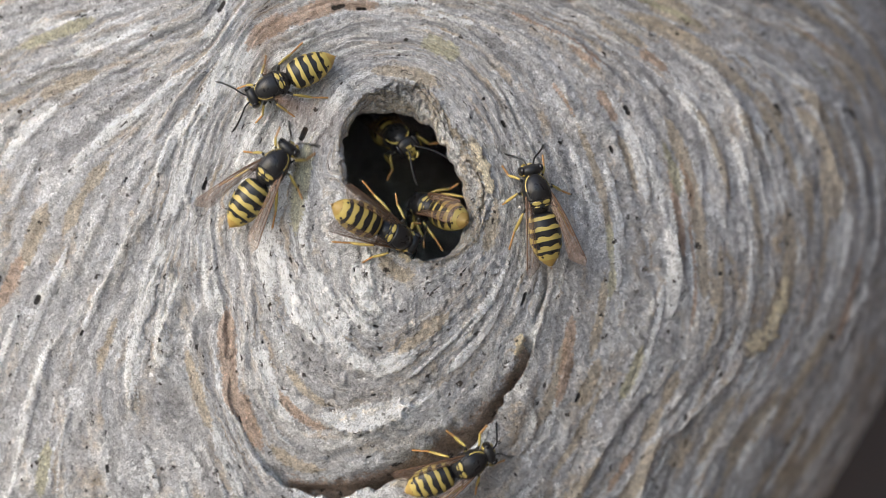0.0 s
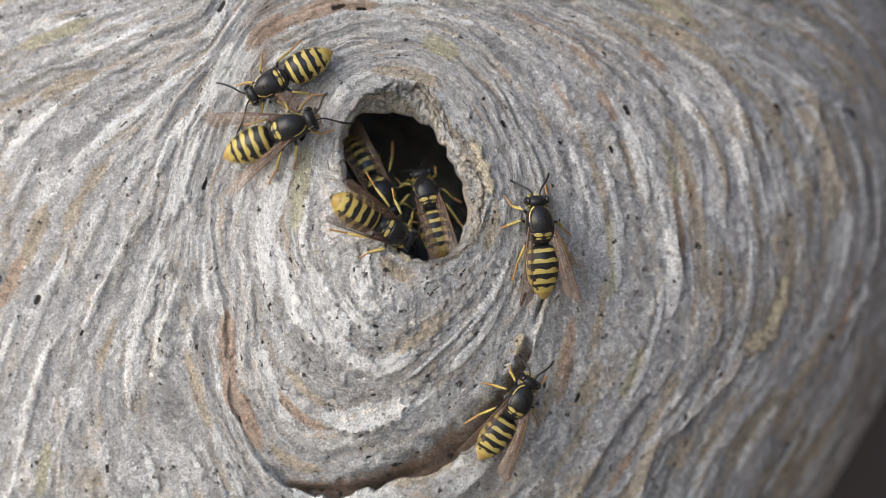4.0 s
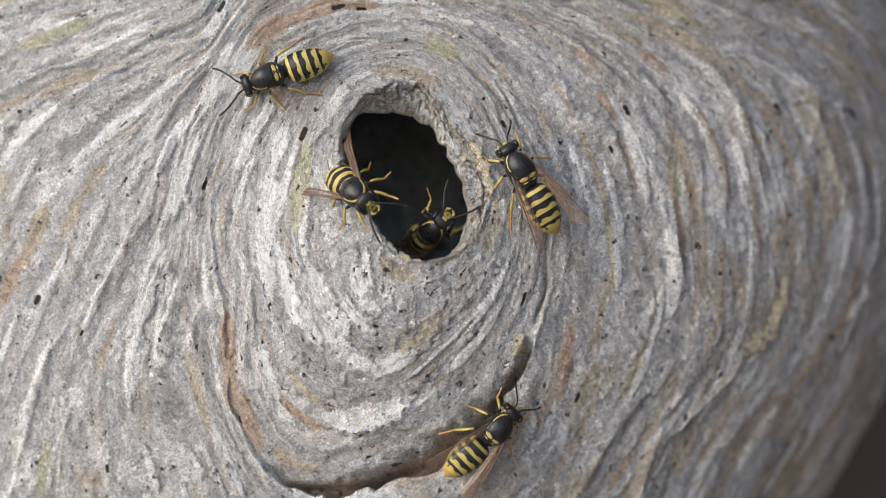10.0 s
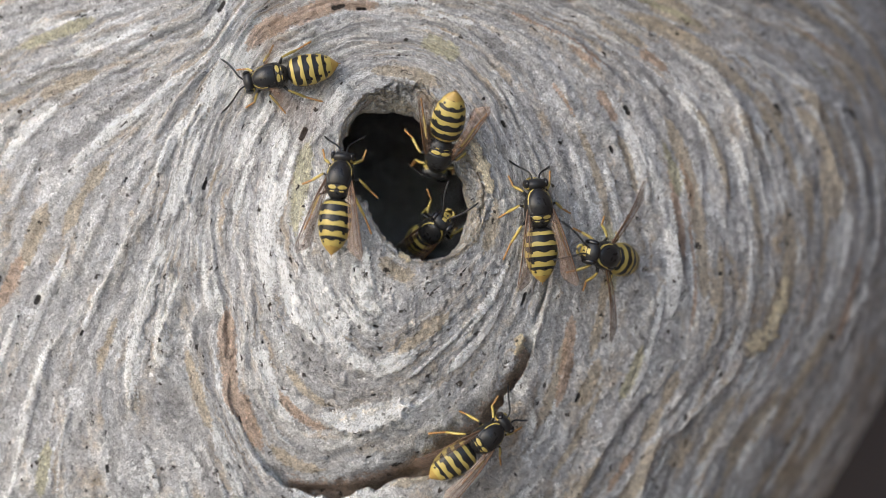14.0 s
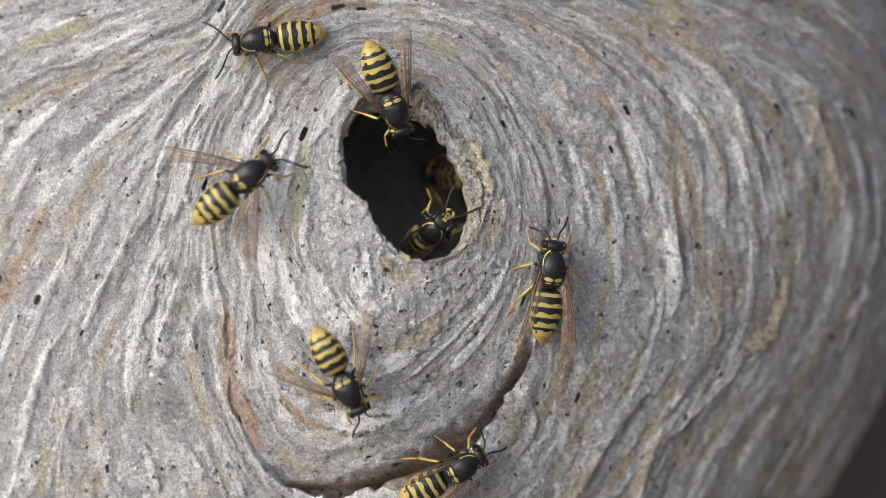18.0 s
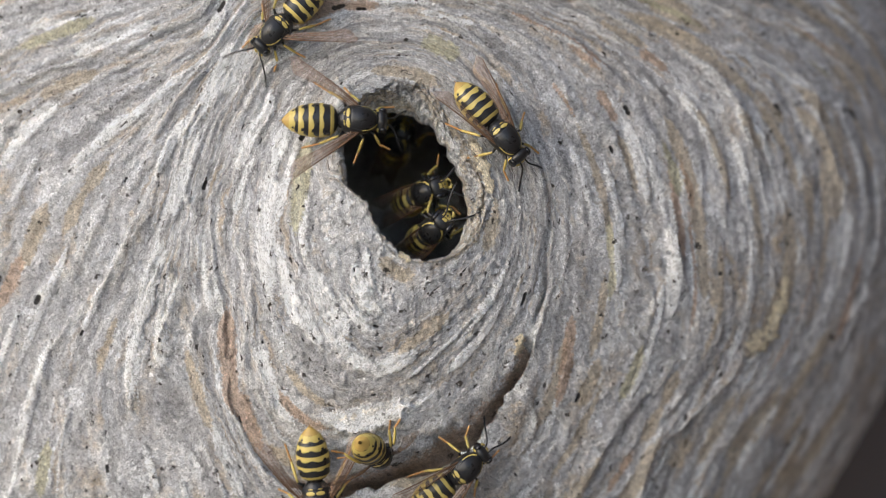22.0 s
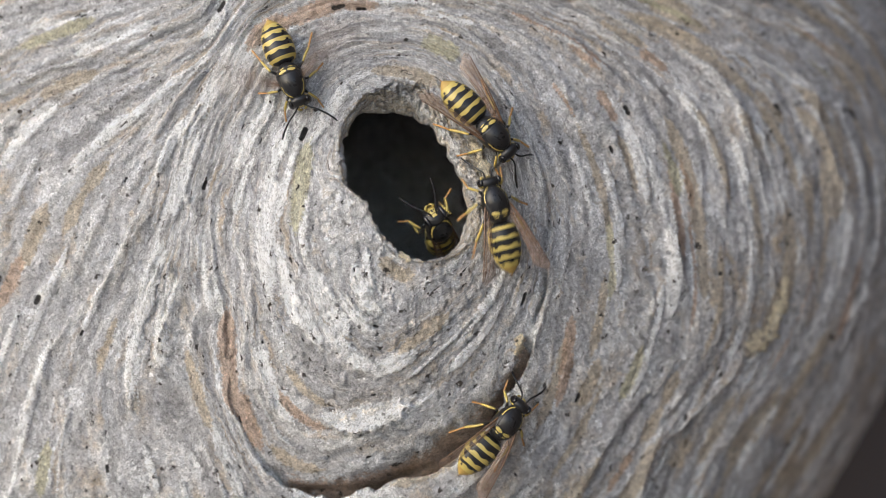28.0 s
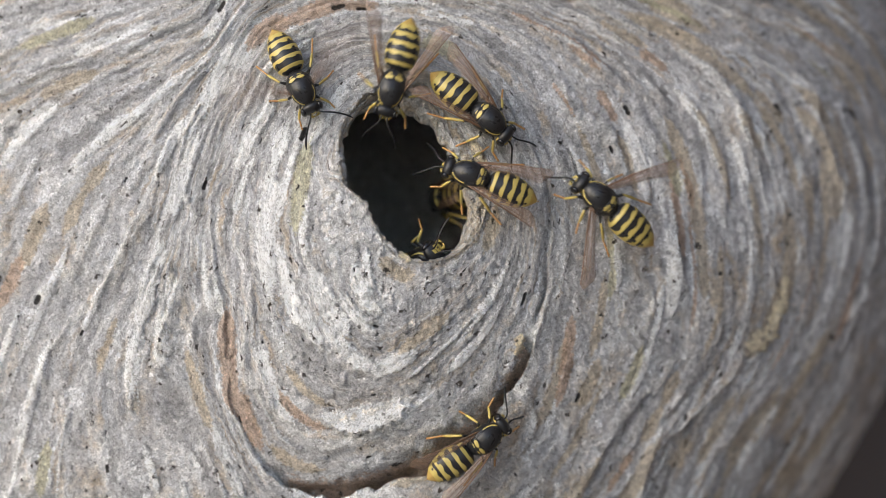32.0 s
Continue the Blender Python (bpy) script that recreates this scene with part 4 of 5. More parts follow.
    for _ in range(420):
        t, u = rnd.uniform(0, 2 * math.pi), rnd.uniform(-0.9, 0.95)
        n = Vector((math.cos(t) * math.sqrt(1 - u * u), u, abs(math.sin(t)) * math.sqrt(1 - u * u)))
        q = Vector((n.x * 1.6, n.y * 2.05, 2.35 + n.z * 1.5))
        tip = q + n * rnd.uniform(0.25, 0.5) + Vector((rnd.uniform(-0.1, 0.1), rnd.uniform(-0.25, 0.05), 0))
        wide = n.cross(Vector((0, 0.3, 1))).normalized() * 0.022
        i = len(v)
        v += [q - wide, q + wide, tip]
        f.append((i, i + 1, i + 2))
    tagged(part("bristles", mesh_from("bristles", v, f, [HAIR]), w, "short pale bristles"), kind="stuff")
    return w


def along3(points, n):
    p = np.array(points, float)
    s = np.concatenate([[0], np.cumsum(np.linalg.norm(np.diff(p, axis=0), axis=1))])
    at = np.linspace(0, s[-1], n)
    q = np.stack([np.interp(at, s, p[:, k]) for k in range(3)], -1)
    for _ in range(2):
        q[1:-1] = (q[:-2] + 2 * q[1:-1] + q[2:]) / 4
    return q


WASPS = [build_wasp()]
for _ in range(18 - 1):
    WASPS.append(copy_thing(WASPS[0], Matrix()))
for k, w in enumerate(WASPS):
    w.scale = (1.0 + 0.03 * math.sin(k * 2.3),) * 3
    w.scale *= 1.0 if k == 0 else 1.06
tagged(WASPS[0], "black and yellow worker wasp fanning its wings on the nest paper")
tagged(WASPS[1], "worker wasp with amber wings walking beside the hole")
tagged(WASPS[2], "worker wasp resting with folded amber wings on the lower shell")
tagged(WASPS[4], "worker wasp with half-open amber wings at the hole's edge")
tagged(WASPS[5], "worker wasp keeping guard with its head in the nest hole")
tagged(WASPS[10], "worker wasp with spread smoky wings crawling on the shell")


# ---- what moves ----
def perch(x, z, heading, lift=0.0, pitch=0.0, roll=0.0):
    """A wasp's pose on the nest: place in mm, heading in degrees (0 towards +x, 90 up), lift off the paper, nose up."""
    n = base_normal(np.float64(x), np.float64(z))
    n = Vector(n)
    n = (n + Vector((0, -0.6, 0))).normalized()
    fwd = Vector((math.cos(radians(heading)), 0, math.sin(radians(heading))))
    fwd = (fwd - n * fwd.dot(n)).normalized()
    right = fwd.cross(n)
    turn = Matrix((right, fwd, n)).transposed().to_4x4()
    spot = Vector((x, float(base(x, z)) - 0.55 - lift, z)) * MM
    return Matrix.Translation(spot) @ turn @ pose(0, 0, 0, pitch, roll, 0)


def members(wasp):
    """A wasp's moving parts, by joint."""
    found = {}
    for c in wasp.children:
        for key, at in JOINTS.items():
            if (c.location - at).length < 1e-7 and c.name.split(".")[0] == (key[0] if key[0] in ("wing", "antenna") else "leg"):
                found[key] = c
    return found


def wing_pose(key, spread_deg):
    s = key[1]
    return Matrix.Translation(JOINTS[key]) @ pose(0, 0, 0, -7 + spread_deg * 0.12, -s * (24 - min(spread_deg, 60) * 0.3), s * spread_deg)


def crawl(wasp, rows, fans=False):
    """Keys a wasp: rows of seconds, x, z, heading, lift, pitch, wing spread. Wings, legs and feelers move with it."""
    limbs = members(wasp)
    walk(wasp, [(r[0], perch(*r[1:6])) for r in rows])
    # wings
    for key in (("wing", -1), ("wing", 1)):
        if fans:
            beat = []
            for i in range(961):
                t = i / 30
                still = 21.8 < t < 22.4
                beat.append((t, wing_pose(key, 50 if still else (62, 114, 62, 10)[i % 4])))
            walk(limbs[key], beat)
        else:
            walk(limbs[key], [(r[0], wing_pose(key, r[6])) for r in rows])
    # legs step as the wasp goes; feelers sway
    times, gone = [], []
    far = 0.0
    for a, b in zip(rows, rows[1:]):
        steps = max(1, min(4, round((b[0] - a[0]) / 0.25)))
        dist = math.hypot(b[1] - a[1], b[2] - a[2]) + abs(b[3] - a[3]) * 0.05
        for k in range(steps):
            times.append(a[0] + (b[0] - a[0]) * k / steps)
            gone.append((far, min(1.0, dist / 4), a[4] > 3, a[4] < -4 and a[5] > 40))
            far += dist / steps
    times.append(rows[-1][0]), gone.append((far, 0.2, False, rows[-1][4] < -4 and rows[-1][5] > 40))
    for n, (kind, *_) in enumerate(LEG_PLAN):
        for s in (-1, 1):
            key = (kind, s)
            phase = math.pi * (n + (s > 0))
            legs = []
            for t, (d, go, air, tucked) in zip(times, gone):
                swing = 13 * go * math.sin(d * 1.1 + phase) + 3 * math.sin(n * 2 + s)
                rise = 7 * go * max(0.0, math.cos(d * 1.1 + phase))
                if tucked:
                    swing, rise = (-70 if kind == "fore" else -35), -28
                elif air:
                    swing, rise = (-12 if kind == "hind" else 6), -14
                legs.append((t, Matrix.Translation(JOINTS[key]) @ pose(0, 0, 0, 0, -s * rise, s * swing)))
            walk(limbs[key], legs)
    for s in (-1, 1):
        key = ("antenna", s)
        off = 12 * WASPS.index(wasp)
        walk(limbs[key], [(t, Matrix.Translation(JOINTS[key]) @ pose(0, 0, 0, 9 * math.sin(t * 2.1 + s + off) - (0 if fans else 42), 0, -s * ((6 if fans else -12) + 14 * math.sin(t * 1.3 + s * 2 + off)))) for t in times])


def motions():
    crawl(WASPS[0], [
        (0, -21.4, 20.3, 207, 0, 0, 20), (1, -21.8, 20.4, 207, 0, 0, 20), (3, -21.8, 20.5, 207, 0, 0, 20), (3.5, -21.5, 20.6, 210, 0, 0, 20),
        (5.5, -22.0, 21.0, 203, 0, 0, 20), (6, -22.2, 21.2, 201, 0, 0, 20), (7, -22.1, 21.2, 201, 0, 0, 20), (8, -22.0, 22.0, 202, 0, 0, 20),
        (9, -22.1, 21.6, 200, 0, 0, 20), (10, -22.0, 21.5, 200, 0, 0, 20), (12, -22.0, 21.5, 199, 0, 0, 20), (13, -22.0, 21.2, 199, 0, 0, 20),
        (14, -21.7, 21.5, 192, 0, 0, 20), (14.5, -21.8, 21.7, 192, 0, 0, 20), (16.5, -23.3, 26.9, 158, 0, 0, 20), (17, -22.9, 26.7, 161, 0, 0, 20),
        (17.5, -23.0, 26.6, 172, 0, 0, 20), (18, -23.3, 26.2, 188, 0, 0, 20), (18.5, -22.8, 27.8, 158, 0, 0, 20), (19, -22.2, 29.0, 146, 0, 0, 20),
        (19.5, -21.9, 29.4, 140, 0, 0, 20), (20, -21.5, 30.7, 125, 0, 0, 20), (20.5, -21.8, 29.8, 130, 0, 0, 20), (21, -22.0, 27.6, 172, 0, 0, 20),
        (21.5, -20.6, 30.4, 168, 0, 0, 20), (21.8, -21.0, 28.7, 200, 0, 0, 20), (22, -21.1, 27.5, 226, 0, 0, 20), (22.5, -18.5, 26.3, 262, 0, 0, 20),
        (23, -18.5, 25.2, 270, 0, 0, 20), (23.5, -20.0, 23.9, 276, 0, 0, 20), (24, -20.1, 21.5, 283, 0, 0, 20), (25, -19.0, 20.1, 281, 0, 0, 20),
        (25.5, -19.2, 20.6, 284, 0, 0, 20), (28, -19.0, 21.0, 292, 0, 0, 20), (29, -17.7, 20.1, 298, 0, 0, 20), (30, -17.9, 20.1, 297, 0, 0, 20),
        (31, -17.9, 20.1, 297, 0, 0, 20), (32, -17.7, 20.0, 297, 0, 0, 20)], fans=True)
    crawl(WASPS[1], [
        (0, 11.3, 6.9, 103, 0, 0, 16), (1, 11.5, 5.5, 104, 0, 0, 16), (2, 11.6, 4.8, 100, 0, 0, 16), (3, 11.6, 4.3, 98, 0, 0, 16),
        (3.5, 11.6, 3.7, 97, 0, 0, 16), (5.5, 12.1, 0.8, 92, 0, 0, 16), (6, 12.2, 0.1, 91, 0, 0, 16), (7, 12.0, -1.0, 90, 0, 0, 16),
        (8, 12.9, -2.1, 90, 0, 0, 16), (8.5, 12.0, 2.6, 104, 0, 0, 16), (8.8, 10.2, 8.0, 116, 0, 0, 16), (9, 9.7, 9.8, 122, 0, 0, 16),
        (10, 9.3, 9.8, 122, 0, 0, 16), (11, 9.7, 9.5, 120, 0, 0, 16), (12, 10.2, 8.4, 117, 0, 0, 16), (13, 11.1, 6.9, 102, 0, 0, 16),
        (14, 11.5, 5.1, 95, 0, 0, 16), (14.5, 11.3, 4.7, 95, 0, 0, 16), (16.5, 11.3, 0.8, 92, 0, 0, 16), (17, 12.2, -1.4, 86, 0, 0, 16),
        (18, 13.2, -2.5, 84, 0, 0, 16), (18.5, 11.3, -4.8, 108, 0, 0, 16), (18.75, 9.5, -8.6, 150, 0, 0, 16), (19, 6.2, -10.8, 180, 1, 32, 30),
        (19.5, 6.6, -13.7, 240, 0, 0, 18), (20, 11.8, -15.6, 292, 0, 0, 20), (20.25, 8.4, -15.9, 240, 0, 0, 30), (20.5, 1.2, -14.5, 200, 0, 0, 45),
        (21, -9.4, -18.6, 202, 1, 22, 38), (21.5, -19.1, -22.3, 195, 0, 0, 35), (21.75, -19.1, -26.7, 235, 0, 0, 35), (22, -16.1, -30.8, 275, 0, -10, 35),
        (22.5, -17.0, -32.7, 280, 0, 0, 30), (23, -8.7, -31.4, 350, 0, 0, 25), (23.5, -3.6, -25.3, 398, 0, 0, 25), (23.75, -3.0, -18.6, 426, 0, 0, 30),
        (23.95, -1.7, -11.0, 438, 0, 0, 24), (24, -1.5, -9.8, 440, 0, 0, 22), (24.05, -1.3, -8.9, 444, 0, 0, 24), (24.25, -6.0, -7.4, 488, 0, 0, 30),
        (24.5, -12.7, -5.3, 520, 0, 0, 30), (24.75, -17.4, -3.5, 510, 1, 0, 40), (24.95, -18.9, -0.3, 478, 3, 0, 30), (25, -18.6, 1.6, 476, 3, 0, 25),
        (25.05, -18.3, 3.5, 473, 3, 0, 28), (25.5, -15.5, 10.8, 410, 0, 0, 35), (26, -10.7, 12.4, 370, 0, -15, 30), (26.5, -6.9, 11.1, 340, -9, -48, 6),
        (27.2, 11.4, 18.5, 300, -28, -32, 6), (32, 11.4, 18.5, 300, -28, -32, 6)])
    crawl(WASPS[2], [
        (0, 3.0, -27.0, 25, 0, 0, 17), (0.5, 6.3, -21.9, 52, 0, 0, 17), (1, 9.0, -18.6, 62, 0, 0, 17), (2, 9.4, -17.6, 62, 0, 0, 17),
        (3, 9.3, -18.5, 60, 0, 0, 17), (5.5, 8.1, -19.7, 53, 0, 0, 17), (6, 7.7, -20.1, 50, 0, 0, 17), (7, 7.7, -20.3, 52, 0, 0, 17),
        (8, 7.1, -20.6, 48, 0, 0, 17), (9, 7.0, -21.4, 44, 0, 0, 17), (10, 6.4, -22.6, 44, 0, 0, 17), (11, 6.4, -22.9, 44, 0, 0, 17),
        (12, 5.7, -23.4, 41, 0, 0, 17), (13, 5.2, -23.8, 36, 0, 0, 17), (14, 5.2, -23.6, 37, 0, 0, 17), (16.5, 2.8, -26.7, 32, 0, 0, 17),
        (17, 2.5, -27.0, 31, 0, 0, 17), (18, 1.9, -27.5, 30, 0, 0, 17), (19, 1.5, -27.8, 28, 0, 0, 17), (20, 1.5, -29.0, 27, 0, 0, 17),
        (21, 1.2, -29.2, 38, 0, 0, 17), (22, 2.5, -27.6, 40, 0, 0, 17), (22.5, 5.7, -23.6, 54, 0, 0, 17), (23, 9.0, -18.2, 62, 0, 0, 17),
        (24, 9.2, -17.7, 62, 0, 0, 17), (25, 8.6, -18.5, 58, 0, 0, 17), (28, 7.6, -21.8, 50, 0, 0, 17), (29, 7.0, -22.1, 46, 0, 0, 17),
        (30, 6.5, -22.5, 44, 0, 0, 17), (31, 5.7, -22.8, 40, 0, 0, 17), (32, 4.9, -23.8, 37, 0, 0, 17)])
    crawl(WASPS[3], [
        (0, -21.0, 10.1, 52, 0, 0, 22), (0.5, -20.0, 5.8, 8, 0, 0, 35), (1, -22.6, 6.4, 37, 0, 0, 32), (1.5, -21.7, 6.9, 42, 0, 0, 32),
        (2, -21.1, 6.0, 28, 0, 0, 36), (2.5, -20.7, 6.4, 34, 0, 0, 32), (3, -21.3, 7.6, 49, 0, 0, 26), (3.5, -21.9, 11.0, 58, 0, 0, 25),
        (4.2, -16.8, 15.5, 5, 0, 0, 25), (4.6, -11.8, 15.2, -10, -1, -32, 20), (5, -7.0, 11.9, -40, -12, -48, 6), (6, -25.0, 12.1, -90, -28, -32, 6),
        (17, -13.3, 19.6, -15, -28, -32, 6), (28, -1.6, 27.1, 60, -28, -32, 6), (28.5, -3.4, 11.1, 80, -10, 58, 6), (29, -2.6, 13.4, 82, -8, 66, 6),
        (29.5, -5.2, 18.3, 88, 1, 0, 18), (29.95, -0.6, 24.5, 62, 0, 0, 20), (30, -0.3, 25.1, 60, 0, 0, 18), (30.05, 0.0, 25.6, 60, 0, 0, 20),
        (30.5, 1.2, 28.4, 58, 0, 0, 15), (31, -3.6, 35.4, 95, 0, 0, 15), (31.5, -3.6, 46.5, 95, 0, 0, 18), (32, -3.3, 50.4, 90, 0, 0, 18)])
    crawl(WASPS[4], [
        (0, -7.4, 2.3, 335, -1, -34, 12), (1, -7.6, 2.6, 334, -1, -34, 12), (2, -7.8, 2.6, 334, -1, -34, 12), (3, -8.3, 2.6, 333, -1, -36, 12),
        (5.5, -6.9, 4.0, 328, -1, -35, 9), (6, -6.9, 4.2, 325, -1, -35, 9), (7, -7.3, 4.9, 332, -1, -35, 9), (8, -7.0, 5.1, 328, -1, -35, 9),
        (9, -9.0, 5.5, 332, -1, -56, 14), (10, -9.4, 5.6, 318, 1, 50, 26), (11, -9.8, 4.2, 316, 1, 50, 26), (11.5, -14.2, 4.0, 300, 0, 15, 34),
        (12, -12.4, -1.6, 292, 1, 32, 34), (12.5, -7.5, -6.7, 318, 0, 0, 30), (12.8, -8.8, -7.4, 250, 0, 0, 25), (13, -9.9, -6.9, 210, 0, 0, 22),
        (13.3, -12.4, -2.1, 140, 0, 0, 25), (13.5, -12.3, 2.6, 105, 0, 0, 20), (14, -12.7, 8.1, 84, 0, -6, 18), (14.5, -13.5, 11.7, 68, 0, 0, 22),
        (16.5, -12.5, 15.0, 15, 0, 0, 22), (17, -9.5, 15.7, 35, 0, -16, 22), (17.5, -8.9, 18.0, 8, 0, -5, 25), (17.75, -6.7, 17.7, -40, 0, -15, 25),
        (18, -6.6, 18.2, -68, 0, -25, 24), (18.5, -6.2, 16.5, -60, -1, -40, 24), (19, -2.1, 12.2, -40, -3, -16, 16), (19.5, -1.7, 11.9, -42, -3, -16, 16),
        (20, 2.4, 14.9, -8, 0, 0, 16), (20.5, 5.2, 17.4, -30, 0, 0, 16), (21, 6.7, 14.1, -49, 0, 0, 16), (22, 7.3, 13.8, -50, 0, 0, 16),
        (23, 7.1, 13.8, -49, 0, 0, 16), (24, 6.6, 13.6, -49, 0, 0, 18), (25, 6.3, 13.5, -49, 0, 0, 18), (28, 5.9, 14.2, -47, 0, 0, 18),
        (29, 6.2, 14.9, -45, 0, 0, 18), (30, 5.8, 15.4, -43, 0, 0, 18), (31, 5.5, 15.7, -40, 0, 0, 18), (32, 5.3, 16.1, -40, 0, 0, 18)])
    crawl(WASPS[5], [
        (0, -0.5, 4.3, 150, -10, -64, 4), (1, -2.7, 7.3, 150, -20, -48, 6), (2, -0.7, 7.1, 105, -22, -72, 4), (3, -1.8, 5.8, 125, -16, -64, 4),
        (3.5, -2.4, 6.8, 130, -16, -40, 6), (4.2, -2.1, 5.6, 90, -8, -8, 6), (5.2, 0.3, 4.8, 55, -8, 68, 6), (6, 0.9, 5.4, 58, -5, 58, 6),
        (7, 0.9, 5.4, 58, -5, 58, 6), (8, 0.3, 5.2, 52, -8, 68, 6), (9, 0.1, 4.3, 48, -8, 68, 6), (14, 0.1, 4.1, 48, -8, 68, 6),
        (19, 0.1, 4.1, 48, -8, 68, 6), (23.3, 0.1, 4.1, 48, -8, 68, 6), (24, -0.9, 6.2, 62, -7, 52, 6), (24.6, -0.1, 4.3, 50, -8, 66, 6), (25, -0.1, 4.1, 50, -8, 68, 6), (27.5, -1.0, 3.7, 80, -8, 66, 6), (28, -1.9, 4.6, 122, -8, 66, 6),
        (28.5, -1.6, 3.0, 95, -8, 66, 6), (29, -1.2, 1.2, 55, -8, 66, 6), (30, -1.6, 0.1, 42, -8, 66, 6), (31, -1.6, 0.1, 42, -8, 66, 6),
        (32, -1.2, 0.2, 45, -8, 66, 6)])
    crawl(WASPS[6], [
        (0, -4.6, 12.4, 305, -11, 58, 6), (0.5, -7.0, 13.6, 290, -13, 58, 6), (1, -9.7, 12.7, 290, -15, 10, 6), (1.5, -8.5, 12.4, 300, -14, 10, 6),
        (2, -12.8, 8.8, 300, -18, -8, 6), (3, -9.3, 9.1, 320, -18, 10, 6), (3.5, -8.9, 7.9, 310, -14, 10, 6), (4.8, -4.3, 3.0, 280, -6, 10, 6),
        (5.2, -2.8, -1.4, 270, 0, 0, 20), (5.5, -2.3, -5.6, 260, 1, 0, 30), (5.75, -2.8, -6.3, 200, 1, 0, 35), (6, -4.5, -4.5, 152, 1, 0, 38),
        (6.5, -9.1, -10.2, 185, 1, 0, 20), (7, -4.6, -13.5, 232, 1, 0, 30), (7.5, -11.4, -21.1, 240, 1, 0, 35), (7.7, -13.7, -27.5, 245, 8, 5, 80),
        (7.9, -16.5, -37.8, 245, 25, 5, 80), (8.267, -11.0, -42.4, 302, 30, 2, 70), (8.6, -5.6, -47.0, 360, 35, 0, 60), (12, 1.1, -47.2, 360, 35, 0, 60),
        (12.6, 93.8, -36.9, 440, 35, 0, 60), (13.1, 93.8, 47.5, 460, 35, 0, 60), (13.6, 44.9, 50.4, 540, 25, 0, 60), (14.2, 27.4, 38.8, 580, 25, 0, 80),
        (14.35, 18.3, 24.4, 600, 8, 0, 70), (14.43, 14.5, 18.8, 520, 3, 0, 50), (14.5, 11.9, 16.3, 465, 0, 0, 22), (14.8, 11.7, 18.2, 465, 0, 0, 22),
        (15.1, 10.3, 26.9, 470, 10, 0, 80), (15.4, 7.9, 42.3, 470, 25, 0, 80), (18, -33.6, 48.6, 540, 20, 0, 40), (21, -47.6, 44.6, 560, 20, 0, 40),
        (21.13, -42.3, 33.8, 625, 17, 0, 60), (21.3, -37.1, 23.0, 690, 14, 0, 80), (21.5, -25.4, 16.9, 735, 2, 0, 45), (22, -11.0, 15.8, 720, 0, -8, 38),
        (22.3, -10.0, 15.3, 680, 0, -15, 35), (22.5, -8.8, 14.0, 647, -1, -28, 30), (23, -8.9, 12.3, 624, -5, -54, 6), (23.5, -8.8, 9.0, 622, -12, -48, 6),
        (24.3, 12.2, 17.1, 610, -28, -32, 6), (32, 12.2, 17.1, 610, -28, -32, 6)])
    crawl(WASPS[7], [
        (0, 89.7, -31.7, 180, 0, 0, 18), (6.5, 76.0, -23.9, 170, 60, 0, 80), (6.8, 23.6, -7.7, 170, 40, 0, 80), (7, -11.0, 2.0, 172, 14, 0, 75),
        (7.1, -17.1, 14.1, 140, 8, 0, 70), (7.3, -9.1, 3.6, 70, 3, 0, 60), (7.5, -13.1, 8.3, 60, 1, 0, 40), (7.7, -18.2, 11.5, 85, 0, 0, 28),
        (8, -10.9, 13.8, 8, 0, -14, 22), (8.3, -9.0, 13.8, -10, -3, -32, 20), (8.6, -6.2, 11.9, -40, -12, -48, 6), (9.4, -10.1, 27.0, -50, -28, -32, 6),
        (21.3, -10.1, 27.0, -50, -28, -32, 6), (21.8, -0.4, 7.9, 20, -10, 64, 6), (22.3, -0.4, 7.9, 20, -10, 64, 6), (22.9, -10.1, 27.0, -50, -28, -32, 6),
        (24.1, -10.1, 27.0, -50, -28, -32, 6), (24.7, -5.0, 1.2, -92, -9, 58, 6), (25.4, -5.0, 1.0, -92, -9, 58, 6), (26.4, -10.1, 27.0, -50, -28, -32, 6),
        (32, -10.1, 27.0, -50, -28, -32, 6)])
    crawl(WASPS[8], [
        (0, -32.3, 55.1, 0, 0, 0, 18), (6.8, -26.0, 44.5, -60, 40, 0, 80), (7, -21.7, 29.7, -110, 30, 0, 80), (7.133, -10.3, 27.4, -55, 30, 0, 80),
        (7.25, 1.1, 25.0, 0, 30, 0, 80), (7.5, 19.8, 8.2, -30, 22, 0, 80), (7.6, 9.1, 15.5, -110, 16, 0, 80), (7.7, -1.7, 22.7, -190, 10, 0, 80),
        (7.767, -2.4, 22.5, -245, 6.5, 0, 70), (7.85, -3.1, 22.2, -300, 3, 0, 60), (7.95, 0.0, 21.2, -357, 1, 0, 30), (8, 0.3, 21.2, -360, 1, 0, 30),
        (8.05, 0.4, 21.0, -365, 1, 0, 30), (8.3, -2.3, 18.8, -435, 0, -8, 30), (8.5, -3.0, 16.4, -483, 0, -12, 28), (8.75, -5.1, 13.4, -480, -12, -40, 6),
        (9, -4.0, 15.6, -458, -27, -80, 6), (9.6, -6.1, 11.7, -470, -26, -40, 6), (10.1, 12.9, 15.6, -520, -28, -32, 6), (10.33, 5.4, 7.6, -477, -17, 13, 5),
        (10.6, -2.1, -0.4, -435, -6, 58, 4), (11.1, -2.0, -0.4, -437, -6, 58, 4), (11.7, 12.9, 15.6, -520, -28, -32, 6), (32, 12.9, 15.6, -520, -28, -32, 6)])
